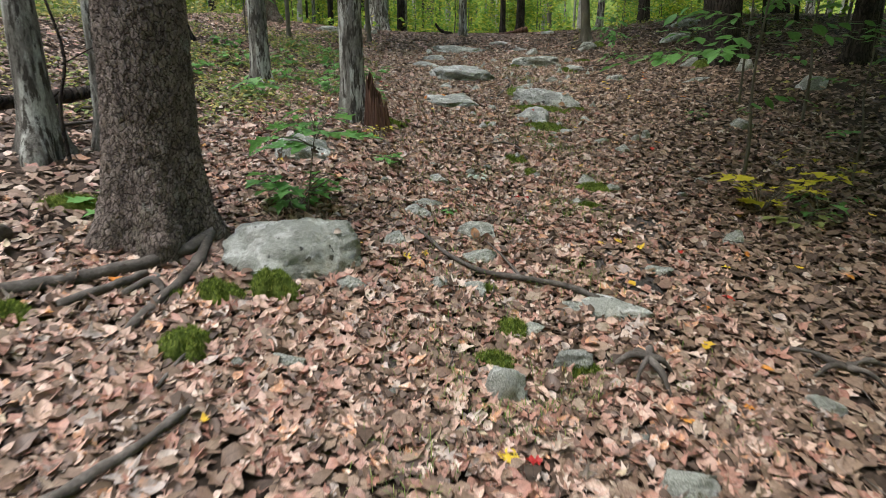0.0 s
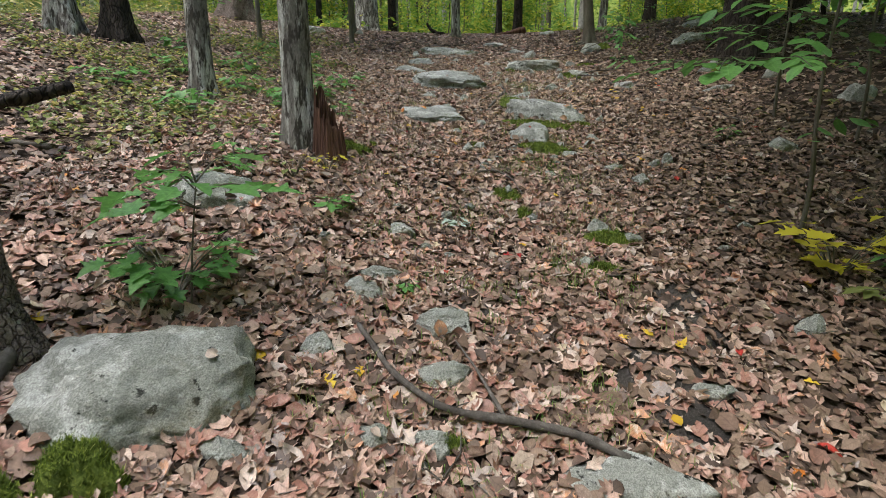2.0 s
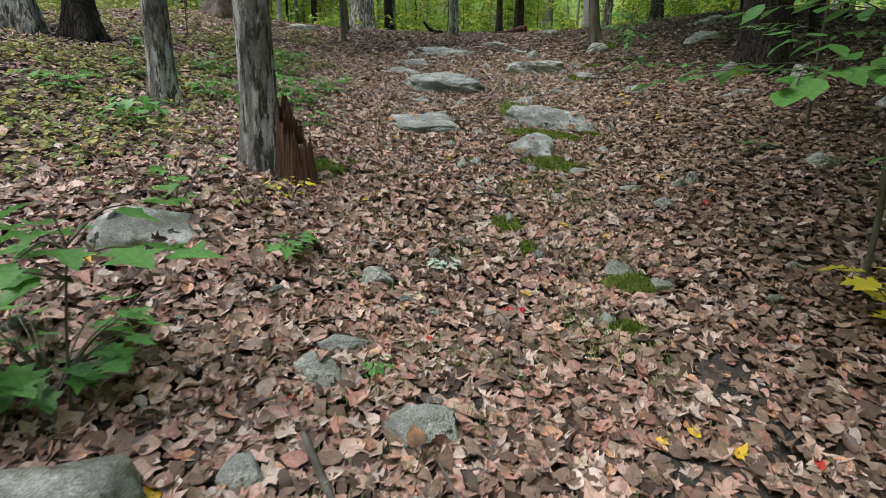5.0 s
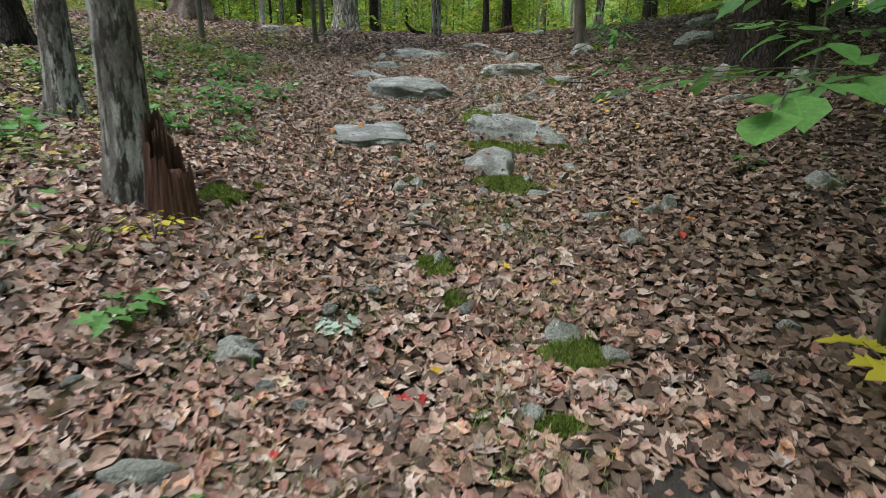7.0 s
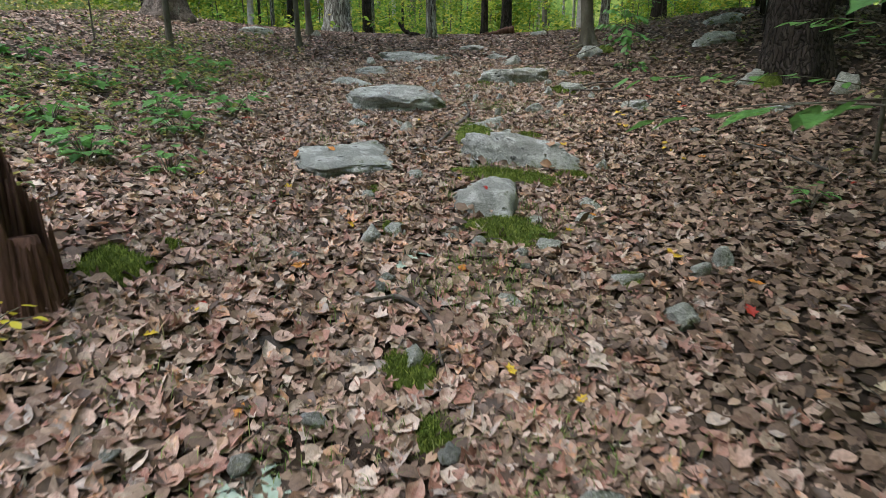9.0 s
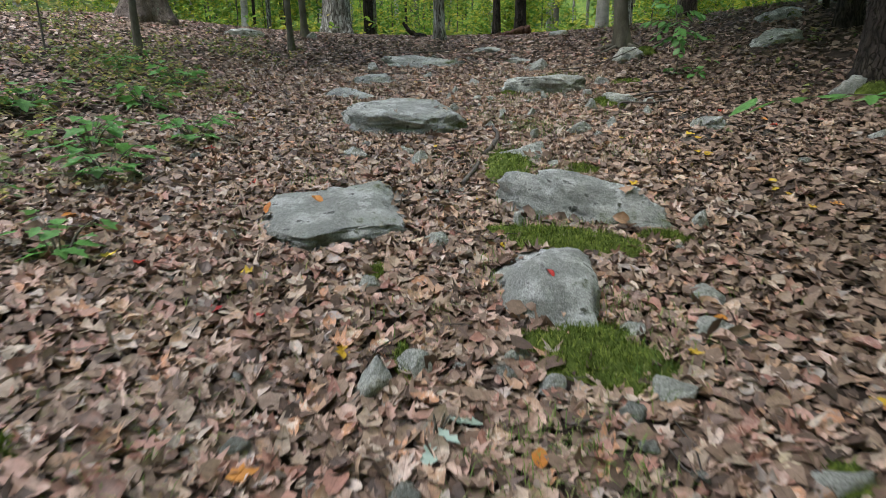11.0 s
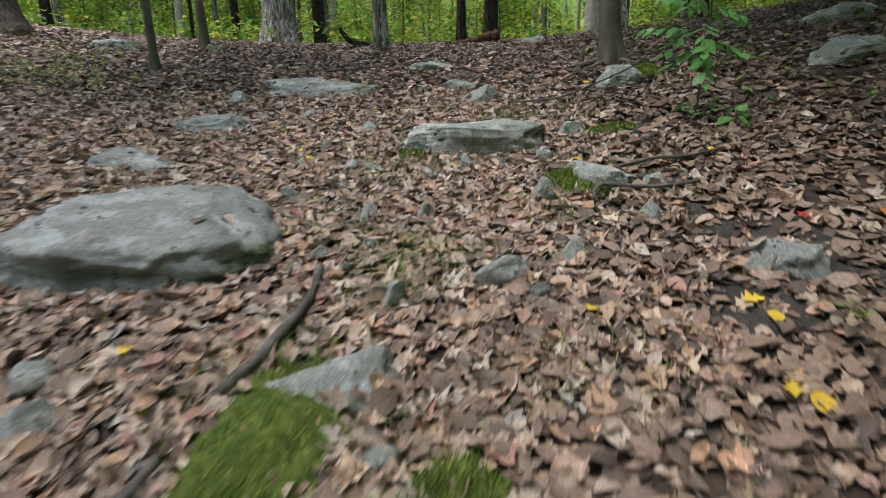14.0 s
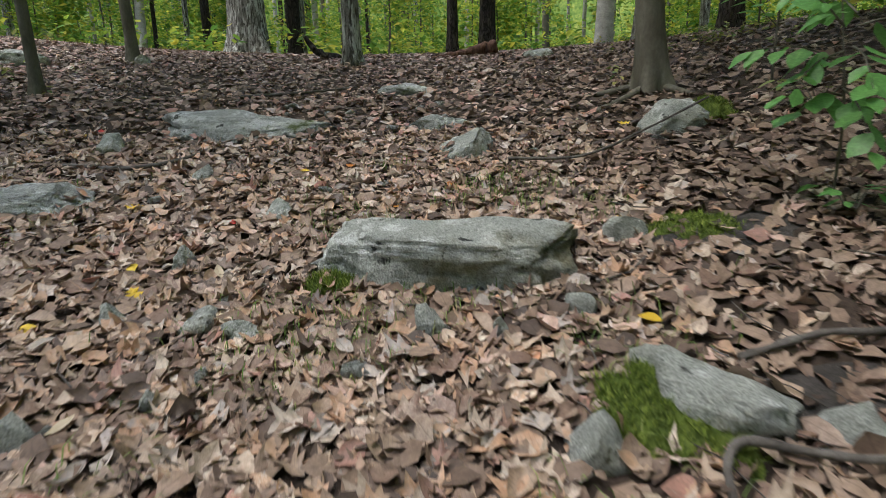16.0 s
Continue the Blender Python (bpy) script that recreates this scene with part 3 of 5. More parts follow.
# the great plated trunk beside the path, and those round it
tree(-1.72, 3.16, 0.235, BARK, "large tree trunk with dark plated bark and mossy flared base", 15, wide=0.5, segs=110, rings=190, flare=0.42, flare_h=0.45, plates=0.075, lobes=5, lean=(0.03, 0.0), name="tree")
tree(-2.95, 3.95, 0.105, BARK_GREY, "slender grey-brown tree trunk with a swollen base", 12, wide=0.5, segs=40, rings=70, flare=0.8, flare_h=0.4, plates=0.03, lobes=3, lean=(-0.02, 0.03))
tree(-2.62, 4.35, 0.135, BARK_GREY, "straight grey tree trunk behind a larger one", 13, wide=0.5, segs=40, rings=70, flare=0.35, flare_h=0.4, plates=0.04, lean=(0.0, 0.0))
tree(-2.48, 7.55, 0.115, BARK_GREY, "thin tree with flaky grey-brown bark among seedlings", 12, wide=0.5, segs=48, rings=80, flare=0.45, flare_h=0.3, plates=0.09)
tree(-0.95, 5.82, 0.118, BARK_GREY, "grey furrowed tree trunk beside a rotten stump", 13, wide=0.5, segs=60, rings=110, flare=0.4, flare_h=0.35, plates=0.07, lean=(-0.012, 0.02))
tree(5.15, 10.5, 0.31, BARK_DARK, "thick dark furrowed oak trunk", 15, wide=1.3, crown_up=8.5, segs=60, rings=90, flare=0.35, plates=0.06, lean=(0.01, 0))
tree(6.3, 12.9, 0.15, BARK_DARK, "dark straight trunk among boulders near the crest", 13, wide=1.3, crown_up=8.5, segs=24, rings=50, flare=0.3, plates=0.04)
tree(6.75, 9.1, 0.17, BARK_DARK, "dark tree trunk at the edge of the slope", 13, wide=1.3, crown_up=8.5, segs=30, rings=50, flare=0.4, plates=0.05, lean=(0.05, 0.0))
tree(-5.35, 9.6, 0.19, BARK_GREY, "grey ridged tree trunk on the upper bank", 13, segs=40, rings=60, flare=0.5, plates=0.05)
tree(-4.75, 9.95, 0.18, BARK_DARK, "dark mossy tree trunk on the upper bank", 13, segs=40, rings=60, flare=0.6, plates=0.05)
tree(-5.3, 16.6, 0.36, BARK, "broad old tree trunk with flared base", 16, segs=50, rings=70, flare=0.5, plates=0.05)
tree(-3.55, 12.9, 0.05, BARK_SMOOTH, "thin young tree with smooth bark", 7, segs=12, rings=30, flare=0.4, flare_h=0.2, bend=0.02, name="sapling")
tree(-1.96, 15.0, 0.052, BARK_SMOOTH, "thin young tree with smooth grey-green bark", 7, segs=14, rings=30, flare=0.5, flare_h=0.2, bend=0.02, lean=(-0.05, 0.0), name="sapling")
tree(-2.3, 17.3, 0.07, BARK_SMOOTH, "slender curved young tree on the crest", 8, segs=14, rings=30, flare=0.5, flare_h=0.25, bend=0.03, lean=(-0.06, 0.0), name="sapling")
tree(-2.65, 22.9, 0.43, BARK_GREY, "very thick old tree with grey and dark bark", 17, segs=60, rings=80, flare=0.45, flare_h=0.6, plates=0.06)
tree(-1.75, 23.6, 0.17, BARK_DARK, "dark trunk beside a very thick old tree", 14, segs=24, rings=40, flare=0.3, plates=0.04)
tree(0.62, 17.75, 0.128, BARK_GREY, "straight brown-grey trunk with dark foot on the crest", 13, segs=40, rings=60, flare=0.35, flare_h=0.25, plates=0.05)
tree(2.1, 19.9, 0.095, BARK_DARK, "dark slim trunk on the crest", 12, segs=20, rings=40, flare=0.3, plates=0.04)
tree(2.75, 20.1, 0.15, BARK_DARK, "dark ridged trunk behind a fallen log", 13, segs=26, rings=40, flare=0.3, plates=0.05)
tree(5.2, 21.2, 0.17, BARK_PALE, "white-barked birch trunk beyond the crest", 13, segs=30, rings=50, flare=0.15, plates=0.015, lean=(0.02, 0), name="birch_tree")
tree(5.6, 20.3, 0.12, BARK_GREY, "leaning grey trunk beside a birch", 12, segs=24, rings=40, flare=0.3, plates=0.03, lean=(0.06, 0))
tree(3.62, 14.25, 0.105, BARK_SMOOTH, "smooth grey-brown beech trunk with spreading roots", 12, segs=60, rings=90, flare=0.55, flare_h=0.3, plates=0.012, lobes=4, lean=(-0.07, 0.02), bend=0.012)
tree(6.9, 19.5, 0.19, BARK_DARK, "dark trunk beyond the crest", 13, segs=24, rings=40, flare=0.3, plates=0.05)
tree(9.2, 15.5, 0.2, BARK_DARK, "dark trunk on the far slope", 13, wide=1.6, crown_up=8.0, segs=24, rings=40, flare=0.3, plates=0.05)

# the wood all round
TRUNKS = [trunk_mesh(0.15, 13, m, 14, 22, 0.35, 0.4, (l, 0), 0.05, 3.3 * i) for i, (m, l) in enumerate([(BARK_GREY, 0.0), (BARK_DARK, 0.02), (BARK_GREY, -0.02), (BARK_PALE, 0.03), (BARK_SMOOTH, -0.01)])]
_rng = np.random.default_rng(5)
_count = 0
for _ in range(900):
    _x, _y = _rng.uniform(-42, 42), _rng.uniform(-22, 68)
    if (-7.5 < _x < 9.5 and -6 < _y < 23.5) or _count >= 115:
        continue
    if _y > 24 and _rng.uniform() < 0.35 or _y < 20 and _rng.uniform() < 0.55:
        continue
    _count += 1
    _k = int(_rng.integers(0, 5))
    _s = _rng.uniform(0.5, 1.7) if _y > 15 else _rng.uniform(0.8, 1.9)
    _t = thing("tree", at(_x, _y), "forest tree with a straight trunk and thin crown", "tree", "trees of the surrounding wood")
    part("trunk", TRUNKS[_k], _t, place=pose(0, 0, 0, 0, 0, _rng.uniform(0, 360)) @ Matrix.Diagonal((_s, _s, 1, 1)))
    part("crown", CROWNS[_k % 3], _t, place=pose(0, 0, _rng.uniform(9.5, 12.5), 0, 0, _rng.uniform(0, 360)) @ Matrix.Diagonal((1.15, 1.15, 1.1, 1)))

# understory: young leafy trees beyond the crest and at the sides
for _ in range(75):
    _x, _y = _rng.uniform(-20, 20), _rng.uniform(23.5, 48)
    _s = _rng.uniform(0.35, 0.9)
    _k = int(_rng.integers(0, 5))
    _t = thing("tree", at(_x, _y), "slender forest tree with a high narrow crown", "tree", "slender trees beyond the crest")
    part("trunk", TRUNKS[_k], _t, place=pose(0, 0, 0, 0, 0, _rng.uniform(0, 360)) @ Matrix.Diagonal((_s, _s, 0.85, 1)))
    part("crown", CROWNS[_k % 3], _t, place=pose(0, 0, _rng.uniform(8.5, 10.5), 0, 0, _rng.uniform(0, 360)) @ Matrix.Diagonal((0.5, 0.5, 0.8, 1)))
BUSHES = [clump_mesh(950, (1.5, 1.5, 1.9), 0.18, CANOPY, 80 + i, flat=0.5) for i in range(4)]
STEMS = [mesh_of("stem", *tube(smooth_line([(0, 0, -0.2), (0.1, 0.05, 1.5), (0.05 - 0.2 * i, 0.1, 4.6)], 10), np.linspace(0.035, 0.012, 10), 7), BARK_SMOOTH) for i in range(3)]
_count = 0
for _ in range(900):
    _x, _y = _rng.uniform(-32, 32), _rng.uniform(4, 62)
    if _count >= 140 or (-6.5 < _x < 8.5 and _y < 26) or (_y < 20 and _rng.uniform() < 0.5):
        continue
    _count += 1
    _k = int(_rng.integers(0, 4))
    _t = thing("understory_tree", at(_x, _y), "young understory tree with green and yellowing leaves", "tree", "young trees of the understory")
    part("stem", STEMS[_k % 3], _t)
    part("crown", BUSHES[_k], _t, place=pose(0, 0, _rng.uniform(1.6, 3.4), 0, 0, _rng.uniform(0, 360)))


for _ in range(80):
    _x, _y = _rng.uniform(-16, 17), _rng.uniform(24.5, 42)
    _k = int(_rng.integers(0, 4))
    _t = thing("understory_tree", at(_x, _y), "young understory tree with green and yellowing leaves", "tree", "young trees of the understory")
    part("stem", STEMS[_k % 3], _t)
    part("crown", BUSHES[_k], _t, place=pose(0, 0, _rng.uniform(1.2, 3.0), 0, 0, _rng.uniform(0, 360)) @ Matrix.Diagonal((0.8, 0.8, 0.75, 1)))

# leaning young trees, added so that their unseen crowns shade the eastern side
for _i, (_x, _y) in enumerate(((4.4, 1.2), (4.6, 2.7), (4.7, 3.9), (5.3, 5.2), (5.8, 6.2), (6.6, 2.6), (7.4, 4.2), (6.9, 5.8), (8.6, 8.4), (7.3, 7.4), (7.9, 10.2), (6.4, 0.9), (8.6, 5.2), (7.2, -0.8), (8.8, 3.0), (6.8, 11.9), (6.7, 14.0), (8.2, 13.1), (7.6, 15.8), (8.9, 11.6))):
    _t = thing("understory_tree", at(_x, _y), "added leaning tree whose unseen crown shades the slope", "tree", "young trees shading the slope")
    _lean = (-1.3 if _y < 11.0 else -2.2) - 0.35 * (_i % 4)
    _up = 4.1 + 0.45 * (_i % 3)
    part("stem", mesh_of("stem", *tube(smooth_line([(0, 0, -0.2), (0.1 * _lean, 0.0, 1.8), (0.55 * _lean, 0.1, _up - 0.8), (_lean, 0.1, _up + 0.8)], 12), np.linspace(0.05, 0.015, 12), 8), BARK_DARK), _t)
    for _j in range(2):
        part("crown", BUSHES[(_i + _j) % 4], _t, place=pose(_lean * (1.2 - 0.55 * _j), 0.5 * _j, _up + 0.4 + 0.9 * _j, 0, 0, 70 * _i + 40 * _j) @ Matrix.Diagonal((1.3, 1.3, 0.6, 1)))


def backdrop():
    n = 96
    a = np.linspace(0, 2 * np.pi, n, endpoint=False)
    V = np.vstack([np.stack([78 * np.cos(a), 20 + 78 * np.sin(a), np.full(n, z)], -1) for z in (-25.0, 48.0)])
    i = np.arange(n)
    j = (i + 1) % n
    tagged(part("backdrop", mesh_of("backdrop", V, np.stack([i, j, j + n, i + n], -1), FARWOOD)), "distant green and yellow autumn woods", "backdrop", kind="structure")


backdrop()

# ---- stones ----
PALE = "pale grey-green weathered stone among brown leaves"
rock(-0.87, 3.14, 0.76, 0.60, 0.25, 18, mat=STONE_PALE, label="large pale boulder with dark lichen and a mossy foot", name="boulder", boxy=0.9, block=0.25, flat=0.62, tilt=6)
rock(-1.26, 4.70, 0.58, 0.40, 0.15, 5, mat=STONE_PALE, label="flat-topped grey boulder with dark lichen", name="boulder")
rock(-0.70, 2.23, 0.24, 0.08, 0.03, mat=STONE_PALE, label=PALE)
rock(-0.52, 2.92, 0.27, 0.12, 0.05, -10, mat=STONE_PALE, label=PALE)
rock(-0.03, 3.07, 0.18, 0.13, 0.05, 30, mat=STONE_PALE, label=PALE)
rock(-0.33, 3.53, 0.16, 0.13, 0.06, mat=STONE_PALE, label=PALE)
rock(0.21, 3.80, 0.35, 0.18, 0.07, mat=STONE_PALE, label="rounded olive-grey stone showing through leaves")
rock(0.25, 3.44, 0.32, 0.15, 0.05, mat=STONE_PALE, label=PALE)
rock(0.20, 3.06, 0.22, 0.10, 0.03, mat=STONE_PALE, label=PALE)
rock(-0.20, 4.02, 0.23, 0.19, 0.05, mat=STONE_PALE, label=PALE)
rock(-0.05, 4.86, 0.23, 0.18, 0.06, mat=STONE_PALE, label=PALE)
rock(1.39, 5.13, 0.22, 0.18, 0.08, label="small pale stone on a moss cushion", mat=STONE_PALE)
rock(0.97, 2.99, 0.54, 0.19, 0.06, -8, mat=STONE_PALE, label="long flat pale stone slab level with the leaves")
rock(0.28, 2.24, 0.35, 0.27, 0.11, 0, mat=STONE_PALE, label="ribbed grey stone with moss behind it")
rock(0.68, 2.48, 0.28, 0.14, 0.07, mat=STONE, label="small grey stone half covered by moss")
rock(1.83, 2.29, 0.22, 0.13, 0.05)
rock(0.96, 1.80, 0.40, 0.18, 0.05, mat=STONE_PALE, label=PALE)
rock(1.48, 3.49, 0.27, 0.10, 0.04, mat=STONE_PALE, label=PALE)
rock(3.80, 6.95, 0.40, 0.22, 0.09)
rock(0.49, 2.73, 0.12, 0.14, 0.03, mat=STONE_PALE, label=PALE)
rock(1.60, 5.00, 0.17, 0.09, 0.05)
rock(0.80, 5.80, 0.13, 0.17, 0.06, -30, mat=STONE_PALE, label="pale stone sliver in moss")
rock(1.19, 4.66, 0.16, 0.09, 0.04, mat=STONE_PALE, label=PALE)
rock(2.05, 6.12, 0.25, 0.18, 0.08, mat=STONE_PALE, label="small three-cornered stone in leaves")
rock(0.50, 6.80, 0.15, 0.19, 0.05, mat=STONE_PALE, label=PALE)
rock(0.64, 6.88, 0.19, 0.20, 0.05, 25)
rock(-0.14, 4.20, 0.30, 0.10, 0.03)
rock(2.57, 5.53, 0.16, 0.08, 0.03)
rock(2.55, 5.25, 0.12, 0.07, 0.03)
rock(1.25, 6.25, 0.14, 0.09, 0.03, mat=STONE_PALE, label=PALE)
rock(0.21, 8.16, 0.86, 0.84, 0.125, 4, label="broad flat grey stone slab with lichen", name="boulder", seed=3.3, block=0.5, flat=0.55)
rock(1.23, 7.50, 0.50, 0.64, 0.14, 8, label="grey-green wedge-shaped stone with moss round it", name="boulder", seed=8.1)
rock(1.65, 8.36, 1.24, 0.46, 0.19, -14, label="long grey boulder with a crack and pale lichen", name="boulder", seed=6.4, flat=0.9, groove=(0.35, -0.38))
rock(0.40, 10.26, 1.30, 0.84, 0.20, -6, label="low domed grey boulder across the path", name="boulder", seed=1.4)
rock(1.87, 11.80, 1.10, 0.40, 0.18, -5, label="oblong grey stone block with white lichen", name="boulder", mat=STONE_PALE, seed=2.6, boxy=0.5, block=0.7)
rock(0.36, 13.95, 1.5, 0.5, 0.13, 3, label="long low grey boulder sunk in leaves", name="boulder", seed=9.2)
rock(-0.20, 12.39, 0.62, 0.38, 0.11)
rock(-0.32, 11.45, 0.60, 0.28, 0.09)
rock(1.38, 9.42, 0.46, 0.22, 0.09, 5, mat=STONE_PALE, label="flat pale stone edged with moss")
rock(1.56, 9.14, 0.20, 0.10, 0.04, mat=STONE_PALE, label=PALE)
rock(0.69, 7.89, 0.15, 0.13, 0.04)
rock(0.40, 7.40, 0.14, 0.12, 0.04)
rock(1.92, 7.41, 0.18, 0.11, 0.05)
rock(1.86, 7.16, 0.22, 0.13, 0.05)
rock(1.52, 7.16, 0.13, 0.12, 0.03)
rock(1.56, 6.80, 0.20, 0.12, 0.05)
rock(1.91, 6.45, 0.20, 0.10, 0.04)
rock(1.12, 6.83, 0.10, 0.09, 0.04)
rock(1.02, 6.97, 0.10, 0.08, 0.03)
rock(0.04, 9.27, 0.34, 0.18, 0.06, mat=STONE_PALE, label=PALE)
rock(0.42, 9.45, 0.16, 0.18, 0.04)
rock(1.99, 10.05, 0.29, 0.15, 0.07, 10, mat=STONE_PALE, label="pointed pale stone beside a root")
rock(-0.36, 7.75, 0.12, 0.10, 0.03, mat=STONE_PALE, label=PALE)
rock(2.10, 13.18, 0.40, 0.36, 0.12)
rock(1.87, 13.84, 0.50, 0.22, 0.09)
rock(1.51, 15.35, 0.50, 0.33, 0.08)
rock(3.42, 13.33, 0.48, 0.38, 0.16, 8, mat=STONE_PALE, label="grey boulder with a moss cap near a beech", name="boulder")
rock(5.3, 12.95, 0.75, 0.45, 0.11, 8, mat=STONE_PALE, label="pale boulder at the top of the slope", name="boulder")
rock(6.1, 14.2, 0.6, 0.45, 0.14, -8, label="rough grey boulder at the top of the slope", name="boulder")
rock(7.2, 14.6, 0.6, 0.4, 0.16, 30, mat=STONE_PALE, label="pale angular boulder near the crest", name="boulder")
rock(4.75, 10.45, 0.5, 0.35, 0.16, 0, label="mossy stone at the foot of an oak", name="boulder")
rock(5.3, 9.75, 0.4, 0.3, 0.14, 0, label="grey stone at the foot of an oak", name="boulder")
rock(5.55, 8.3, 0.45, 0.3, 0.18, 15, label="grey stone in dark leaf litter", name="boulder")
rock(4.3, 9.4, 0.5, 0.16, 0.06, 20)
rock(3.12, 10.0, 0.34, 0.36, 0.06, 30, mat=STONE, label="dark layered stone sunk in wet leaves")
rock(2.62, 10.97, 0.44, 0.19, 0.10, -38, mat=STONE_PALE, label="pale stone ridge beside moss")
rock(2.27, 10.86, 0.17, 0.20, 0.08, mat=STONE_PALE, label=PALE)
rock(2.90, 10.85, 0.17, 0.21, 0.05)
rock(1.11, 11.43, 0.15, 0.16, 0.04, mat=STONE_PALE, label=PALE)
rock(1.28, 11.34, 0.17, 0.09, 0.04, mat=STONE_PALE, label=PALE)
rock(2.10, 11.32, 0.08, 0.06, 0.05, mat=STONE_PALE, label=PALE)
rock(1.12, 11.06, 0.06, 0.05, 0.03, mat=STONE_PALE, label=PALE)
rock(-3.3, 16.5, 0.75, 0.5, 0.14, mat=STONE_PALE, label="low pale boulder on the crest", name="boulder")
rock(-2.1, 17.2, 0.35, 0.25, 0.14, mat=STONE_PALE, label=PALE)
rock(1.14, 12.30, 0.16, 0.17, 0.06)
rock(0.51, 12.87, 0.18, 0.16, 0.06)
rock(-0.33, 13.4, 0.24, 0.22, 0.08)
rock(2.39, 11.4, 0.13, 0.1, 0.066, 110, mat=STONE_PALE, label=PALE)
rock(1.87, 11.35, 0.12, 0.09, 0.064, 19, mat=STONE_PALE, label=PALE)
rock(0.8, 11.42, 0.12, 0.09, 0.064, 21, mat=STONE_PALE, label=PALE)
rock(0.87, 11.82, 0.14, 0.11, 0.069, 54, mat=STONE_PALE, label=PALE)
rock(2.69, 11.91, 0.19, 0.14, 0.083, 8, mat=STONE_PALE, label=PALE)
rock(0.83, 10.92, 0.13, 0.1, 0.066, 179, mat=STONE_PALE, label=PALE)
rock(2.29, 10.15, 0.13, 0.1, 0.066, 27, mat=STONE_PALE, label=PALE)
rock(2.75, 10.49, 0.15, 0.11, 0.072, 123, mat=STONE_PALE, label=PALE)
rock(1.53, 9.86, 0.12, 0.09, 0.064, 62, mat=STONE_PALE, label=PALE)
rock(1.62, 10.64, 0.13, 0.1, 0.066, 119, mat=STONE_PALE, label=PALE)
rock(1.17, 10.23, 0.12, 0.09, 0.064, 21, mat=STONE_PALE, label=PALE)
rock(1.33, 10.66, 0.16, 0.12, 0.075, 71, mat=STONE_PALE, label=PALE)
rock(2.98, 9.95, 0.14, 0.11, 0.069, 133, mat=STONE_PALE, label=PALE)
rock(2.26, 3.99, 0.18, 0.14, 0.08, 55, mat=STONE_PALE, label=PALE)
rock(2.5, 6.63, 0.16, 0.12, 0.075, 56, mat=STONE_PALE, label=PALE)
rock(2.32, 6.52, 0.14, 0.11, 0.069, 19, mat=STONE_PALE, label=PALE)
rock(2.23, 8.14, 0.18, 0.14, 0.08, 90, mat=STONE_PALE, label=PALE)
rock(1.17, 8.15, 0.11, 0.08, 0.061, 90, mat=STONE_PALE, label=PALE)
rock(0.55, 9.26, 0.2, 0.15, 0.086, 44, mat=STONE_PALE, label=PALE)
rock(3.3, 17.6, 0.45, 0.3, 0.08, mat=STONE_PALE, label=PALE)

SKIN = BVHTree.FromPolygons(*ROCK_SKIN)

# ---- moss ----
moss(-0.92, 2.76, 0.27, 0.20, 0.12, blades=1100)
moss(-1.18, 2.64, 0.23, 0.18, 0.07)
moss(-1.15, 2.22, 0.24, 0.20, 0.08)
moss(-2.30, 3.30, 0.42, 0.16, 0.07, 20, "strip of dark moss along a rotting log")
moss(0.25, 2.42, 0.24, 0.11, 0.05)
moss(0.39, 2.70, 0.19, 0.16, 0.05)
moss(0.70, 2.43, 0.19, 0.08, 0.04)
moss(-1.36, 2.57, 0.10, 0.08, 0.03, blades=250)
moss(-1.94, 2.24, 0.22, 0.16, 0.05)
moss(0.27, 3.08, 0.14, 0.08, 0.02, blades=300)
moss(-0.55, 6.05, 0.36, 0.30, 0.05, 0, "round moss cushion beside a rotten stump")
moss(0.78, 5.76, 0.25, 0.28, 0.05)
moss(0.89, 5.45, 0.17, 0.24, 0.02)
moss(1.43, 5.02, 0.36, 0.22, 0.06)
moss(1.27, 4.60, 0.25, 0.12, 0.03)
moss(1.32, 7.02, 0.58, 0.42, 0.05, -20, "wide bright green moss between stones", 1600)
moss(1.40, 7.94, 0.95, 0.28, 0.06, -12, "strip of bright moss at the foot of a boulder", 1800)
moss(1.95, 7.98, 0.30, 0.12, 0.04, -14)
moss(1.24, 9.12, 0.42, 0.95, 0.05, -8, "moss creeping up the path beside stones", 1100)
moss(1.75, 9.05, 0.3, 0.2, 0.03, 0)
moss(0.60, 6.90, 0.10, 0.20, 0.03, 20, blades=350)
moss(0.42, 7.52, 0.09, 0.16, 0.03, blades=250)
moss(1.92, 6.46, 0.15, 0.14, 0.03, blades=300)
moss(-0.42, 6.32, 0.12, 0.10, 0.03, blades=250)
moss(2.47, 10.98, 0.34, 0.30, 0.06, -38, "thick green moss beside a pale stone", 1600)
moss(1.50, 11.64, 0.22, 0.14, 0.04)
moss(3.70, 13.42, 0.36, 0.25, 0.12, 0, "rounded moss cap on a boulder", 800)
moss(2.99, 11.94, 0.45, 0.3, 0.02, 0, "thin dark moss on bare soil", 700)
moss(4.8, 10.3, 0.4, 0.2, 0.14, 0, "moss on stones below an oak", 600)

# ---- dead wood ----
ROOT = "dark grey exposed root winding from a tree over leaves"
stick("root", [(-2.35, 2.20, 0.03), (-2.07, 2.35, 0.03), (-1.82, 2.57, 0.03), (-1.54, 2.86, 0.04), (-1.42, 3.10, 0.06), (-1.46, 3.25, 0.08)], 0.035, 0.035, DEADWOOD, ROOT, "root")
stick("root", [(-1.43, 3.16, 0.06), (-1.38, 2.86, 0.03), (-1.42, 2.47, 0.02), (-1.46, 2.26, 0.0), (-1.55, 2.10, -0.02)], 0.036, 0.018, DEADWOOD, ROOT, "root")
stick("root", [(-1.80, 2.34, 0.02), (-1.68, 2.48, 0.04), (-1.57, 2.70, 0.03)], 0.024, 0.02, DEADWOOD, ROOT, "root")
